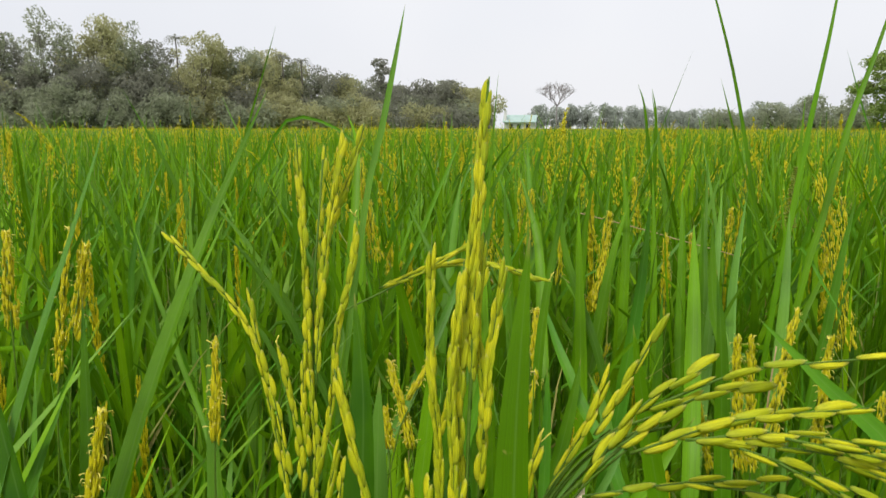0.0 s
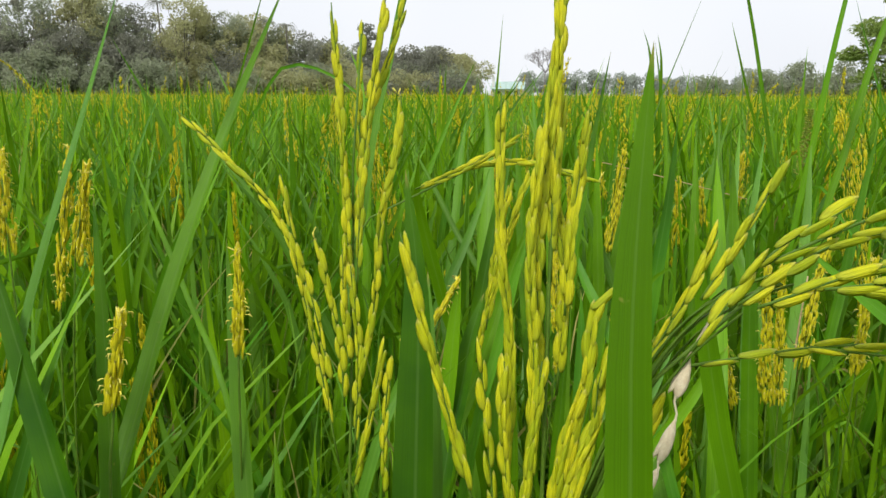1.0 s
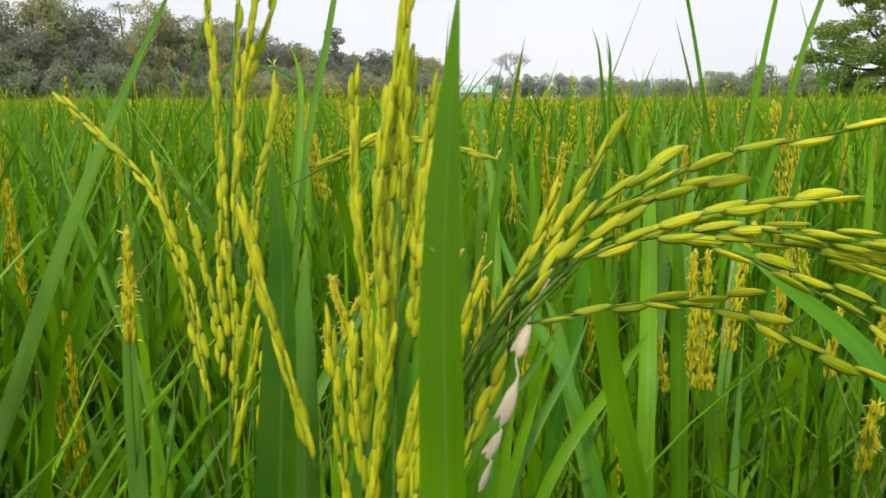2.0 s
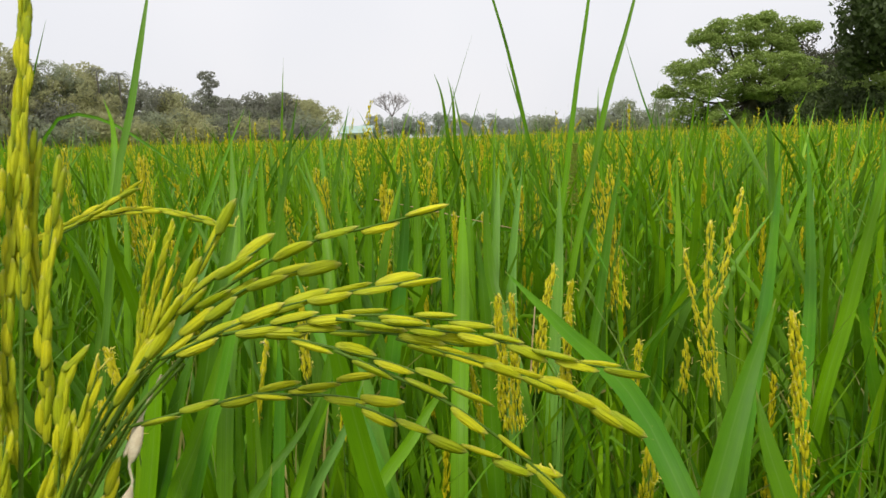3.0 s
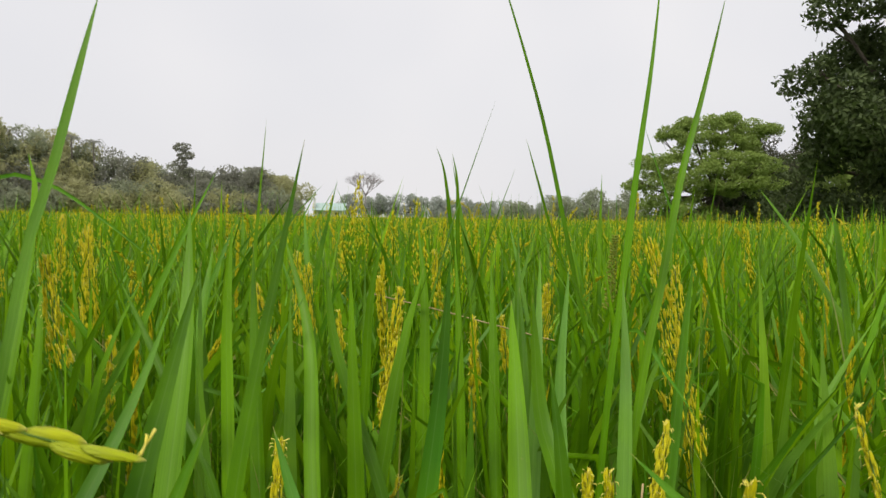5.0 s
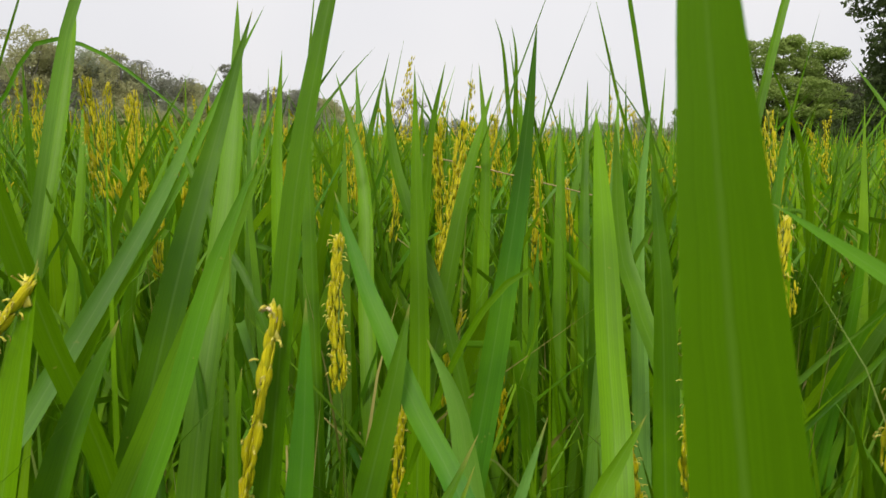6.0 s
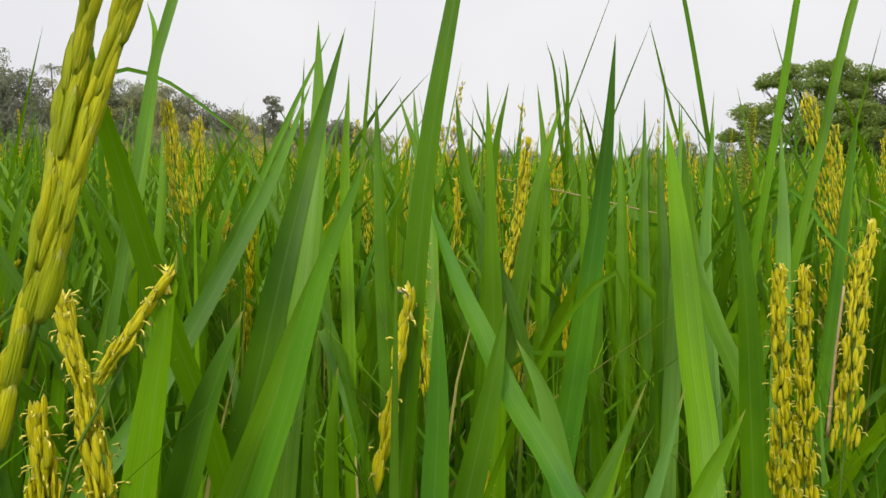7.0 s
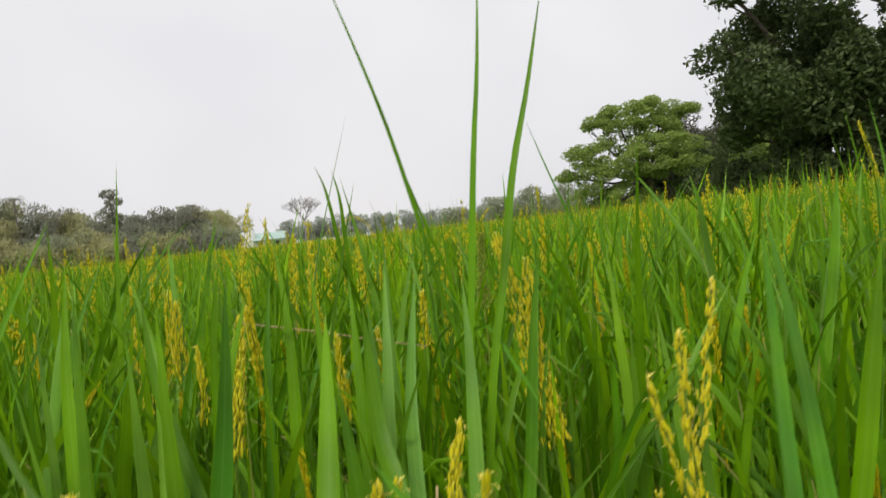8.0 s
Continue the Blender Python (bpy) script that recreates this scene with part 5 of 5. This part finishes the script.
# dark trees behind and beside it
for k, (x, y, h, w, look_of) in enumerate(((29.6, 53.5, 8.0, 2.6, DUSK_LEAVES), (32.0, 52.5, 8.2, 3.0, DUSK_LEAVES), (34.6, 49, 8.4, 3.6, DARK_LEAVES), (26.8, 52, 5.2, 2.8, DARK_LEAVES), (28.8, 49.5, 5.4, 2.6, DARK_LEAVES), (32.6, 47, 5.6, 2.0, GREEN_LEAVES), (37, 42, 9.0, 4.5, DARK_LEAVES))):
    rr = random.Random(30 + k)
    tree("broadleaf_tree", "layered green broadleaf tree beside the field" if look_of is GREEN_LEAVES else "dark dense broadleaf tree beside the field", (x, y, 0), round_clumps(rr, 40, (0, 0, h * 0.5), (w, w * 0.8, h * 0.5), 0.7, 1.3, 0.6), 9000, 0.13, look_of, [(0, 0, h * 0.4)], 0.3, 40 + k, 1.0, "trees at the field's edge")


for k, (x, y, h, w) in enumerate(((20.2, 49.5, 2.6, 1.8), (23.4, 49.0, 3.0, 2.2), (26.2, 48.5, 3.2, 2.2), (29.0, 47.5, 3.0, 2.0), (31.6, 46.0, 3.2, 2.2), (24.8, 51, 3.8, 2.4))):
    rr = random.Random(440 + k)
    tree("shrub", "dark leafy shrub under the rain tree", (x, y, 0), round_clumps(rr, 14, (0, 0, h * 0.5), (w, w, h * 0.5), 0.5, 0.9), 3500, 0.11, (DARK_LEAVES, DUSK_LEAVES)[k % 2], [(0, 0, h * 0.3)], 0.06, 450 + k, 1.0, "shrubs at the field's edge")


# the big mango tree
rr = random.Random(3)
crown = round_clumps(rr, 100, (0.5, 0, 7.8), (7.3, 6.3, 7.1), 0.75, 1.4) + round_clumps(rr, 44, (-2.9, -1.2, 4.4), (4.4, 3.4, 3.2), 0.6, 1.1)
tree("mango_tree", "tall dark mango tree with dense drooping leaves", (21.9, 26, 0), crown, 100000, 0.125, DARK_LEAVES, [(0.2, 0, 4.0)], 0.5, 2, 1.0, "trees at the field's edge")
for k, (x, y, h, w) in enumerate(((18.2, 25.5, 2.0, 1.6), (20.5, 24.5, 2.3, 1.8), (23.5, 24, 2.2, 2.0), (17.0, 28, 2.2, 1.6), (26.5, 24, 2.8, 2.2), (19.5, 30, 3.0, 2.2))):
    rr = random.Random(400 + k)
    tree("shrub", "leafy shrub under the mango tree", (x, y, 0), round_clumps(rr, 9, (0, 0, h * 0.5), (w, w, h * 0.5), 0.5, 0.9), 4000, 0.10, (DARK_LEAVES, DARK_LEAVES, GREEN_LEAVES)[k % 3], [(0, 0, h * 0.3)], 0.06, 410 + k, 1.0, "shrubs at the field's edge")

# the far belt of bamboo and trees
belt = random.Random(17)
line = [(-112, 88, 14), (-104, 92, 16), (-96, 95, 15), (-88, 98, 15.5), (-81, 101, 17), (-74, 105, 18.5), (-68, 109, 16), (-63, 112, 16), (-58, 116, 13.5), (-53, 119, 13.5), (-48, 121, 12.5), (-43, 123, 11),
        (-39, 125, 10.5), (-34.5, 127, 9.5), (-30, 129, 10), (-26, 130, 10.5), (-22, 131, 9.5), (-18.5, 132, 8.5)]
LOOKS = ((HAZED_OLIVE, "olive bamboo clump in the far belt, paled for haze"), (HAZED_GREY, "green tree in the far belt, greyed for haze"), (HAZED_DARK, "dark tree in the far belt, paled for haze"))
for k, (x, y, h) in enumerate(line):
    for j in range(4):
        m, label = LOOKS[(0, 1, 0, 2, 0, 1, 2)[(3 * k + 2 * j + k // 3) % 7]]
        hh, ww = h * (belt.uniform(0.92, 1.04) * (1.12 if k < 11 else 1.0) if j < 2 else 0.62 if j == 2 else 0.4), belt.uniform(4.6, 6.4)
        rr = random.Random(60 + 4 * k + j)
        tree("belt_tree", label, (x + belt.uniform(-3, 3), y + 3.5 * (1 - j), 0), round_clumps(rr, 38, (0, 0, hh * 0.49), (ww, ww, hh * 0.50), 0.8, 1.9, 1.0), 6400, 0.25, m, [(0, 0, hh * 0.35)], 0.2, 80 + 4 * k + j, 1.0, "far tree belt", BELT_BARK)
for k in range(20):
    x, y = -8 + 3.6 * k + belt.uniform(-1, 1), 176 + belt.uniform(-6, 10)
    hh = 8.2 if k < 4 else 7.0 if k < 11 else 5.0 if k < 14 else 7.5
    hh *= belt.uniform(0.85, 1.05)
    rr = random.Random(200 + k)
    tree("belt_tree", "distant tree with haze mixed into its grey-green", (x, y, 0), round_clumps(rr, 10, (0, 0, hh * 0.5), (3.4, 3.0, hh * 0.5), 1.0, 1.8, 0.9), 1800, 0.30, HAZED_FAR, [(0, 0, 2.5)], 0.25, 220 + k, 1.0, "far tree belt")
for k, (x, y, hh) in enumerate(((14.8, 75, 2.9), (18.4, 73, 3.5), (21.4, 71, 3.9), (24.2, 70, 3.9))):
    rr = random.Random(300 + k)
    tree("belt_tree", "low spreading tree beyond the field corner", (x, y, 0), round_clumps(rr, 22, (0, 0, hh * 0.5), (2.6, 2.4, hh * 0.5), 0.6, 1.1, 0.7), 3600, 0.14, HAZED_GREY, [(0, 0, 1.6)], 0.2, 320 + k, 1.0, "far tree belt")
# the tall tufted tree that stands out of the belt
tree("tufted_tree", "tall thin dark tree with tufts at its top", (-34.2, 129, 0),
     [((-0.2, 0, 12.6), (1.5, 1.3, 0.8)), ((0.5, 0, 11.2), (1.5, 1.3, 0.7)), ((-0.5, 0, 9.9), (1.3, 1.2, 0.8)), ((0.4, 0, 8.6), (1.4, 1.2, 0.8))], 1100, 0.26, HAZED_DARK, [(0, 0, 9.0)], 0.16, 501)


def bare_tree():
    """A leafless tree: a trunk that forks again and again into fine twigs."""
    rnd = random.Random(9)
    t = tagged(new("bare_tree"), "pale leafless tree with fine twigs behind the house", "tree")
    t.location = (-3.7, 170, 0)
    pieces = []

    def fork(p, way, length, r, depth):
        e = p + way * length
        pieces.append(tube([p, p.lerp(e, 0.5) + Vector((rnd.uniform(-0.1, 0.1) * length, 0, 0)), e], r, r * 0.65, 3, 4))
        if depth:
            for k in range(3):
                w = (way + Vector((rnd.uniform(-0.8, 0.8), rnd.uniform(-0.8, 0.8), rnd.uniform(-0.1, 0.35)))).normalized()
                fork(e, w, length * rnd.uniform(0.62, 0.84), r * 0.62, depth - 1)

    fork(Vector((0, 0, 0)), Vector((0, 0, 1)), 6.2, 0.22, 0)
    for k in range(6):
        a = k * 1.047
        fork(Vector((0, 0, 6.0)), Vector((0.75 * math.cos(a), 0.75 * math.sin(a), 0.75)).normalized(), 1.9, 0.13, 5)
    part("trunk", mesh_of("trunk", *joined(pieces), TWIGS), t, "bare forked trunk and twigs")


bare_tree()


def palm(x, y, high, seed):
    """A palm: a slim ringed trunk and a head of drooping feathered fronds."""
    rnd = random.Random(seed)
    t = tagged(new("palm_tree"), "slender palm rising above the far trees", "tree", "far palms")
    t.location = (x, y, 0)
    part("trunk", mesh_of("trunk", *tube([Vector((0, 0, 0)), Vector((0.2, 0, high * 0.5)), Vector((0, 0, high))], 0.16, 0.11, 8, 7), BELT_BARK), t)
    for k in range(13):
        a, up = k * 2.4, rnd.uniform(-0.1, 0.9)
        line = glide([Vector((0, 0, high)), Vector((1.1 * math.cos(a), 1.1 * math.sin(a), high + 0.7 * up)), Vector((2.0 * math.cos(a), 2.0 * math.sin(a), high + 0.5 * up - 0.9))], 9)
        v, f = tube(line, 0.03, 0.01, 8, 4)
        for i in range(1, 10):
            side = Vector((-math.sin(a), math.cos(a), -0.5)) * 0.55 * (1.1 - i / 12)
            for e in (1, -1):
                w = Vector((side.x * e, side.y * e, side.z))
                o = len(v)
                along = (line[i] - line[i - 1]) * 0.7
                v = v + [line[i], line[i] + w + along, line[i] + along * 0.8]
                f = f + [(o, o + 1, o + 2)]
        part("frond", mesh_of("frond", v, f, HAZED_DARK, smooth=False), t)


for k, (x, y, h) in enumerate(((-57.5, 118, 13.6), (-49.5, 121, 13.0), (-46.5, 122, 12.4), (-64, 112, 15.4))):
    palm(x, y, h, 600 + k)


def box(a, b):
    (x0, y0, z0), (x1, y1, z1) = a, b
    v = [Vector(q) for q in ((x0, y0, z0), (x1, y0, z0), (x1, y1, z0), (x0, y1, z0), (x0, y0, z1), (x1, y0, z1), (x1, y1, z1), (x0, y1, z1))]
    return v, [(0, 3, 2, 1), (4, 5, 6, 7), (0, 1, 5, 4), (1, 2, 6, 5), (2, 3, 7, 6), (3, 0, 4, 7)]


def house():
    h = new("house")
    h.location, h.scale = (-13.6, 148, -0.3), (0.80, 0.80, 0.84)
    tagged(h, "small white house with pale green roof before the trees", "house")
    part("wall", mesh_of("wall", *box((0, 0, 0), (7.6, 5, 3.1)), WHITE_WALL, smooth=False), h)
    slope = [Vector(q) for q in ((-0.4, -0.9, 3.0), (8.0, -0.9, 3.0), (8.0, 2.5, 4.7), (-0.4, 2.5, 4.7), (8.0, 5.9, 3.0), (-0.4, 5.9, 3.0))]
    lid = [v + Vector((0, 0, 0.15)) for v in slope]
    f = [(0, 3, 2, 1), (3, 5, 4, 2), (6, 7, 8, 9), (9, 8, 10, 11), (0, 1, 7, 6), (5, 11, 10, 4), (1, 2, 8, 7), (2, 4, 10, 8), (0, 6, 9, 3), (3, 9, 11, 5)]
    part("roof", mesh_of("roof", slope + lid, f, GREEN_ROOF, smooth=False), h)
    part("chimney", mesh_of("chimney", *joined([box((-0.1, -0.4, 0), (0.5, 0.4, 5.7)), box((-0.2, -0.5, 5.7), (0.6, 0.5, 5.9))]), WHITE_WALL, smooth=False), h)
    for x in (1.2, 3.2, 5.4):
        part("window", mesh_of("window", *box((x, -0.05, 1.3), (x + 0.9, 0.1, 2.6)), DARK_GLASS, smooth=False), h)


house()
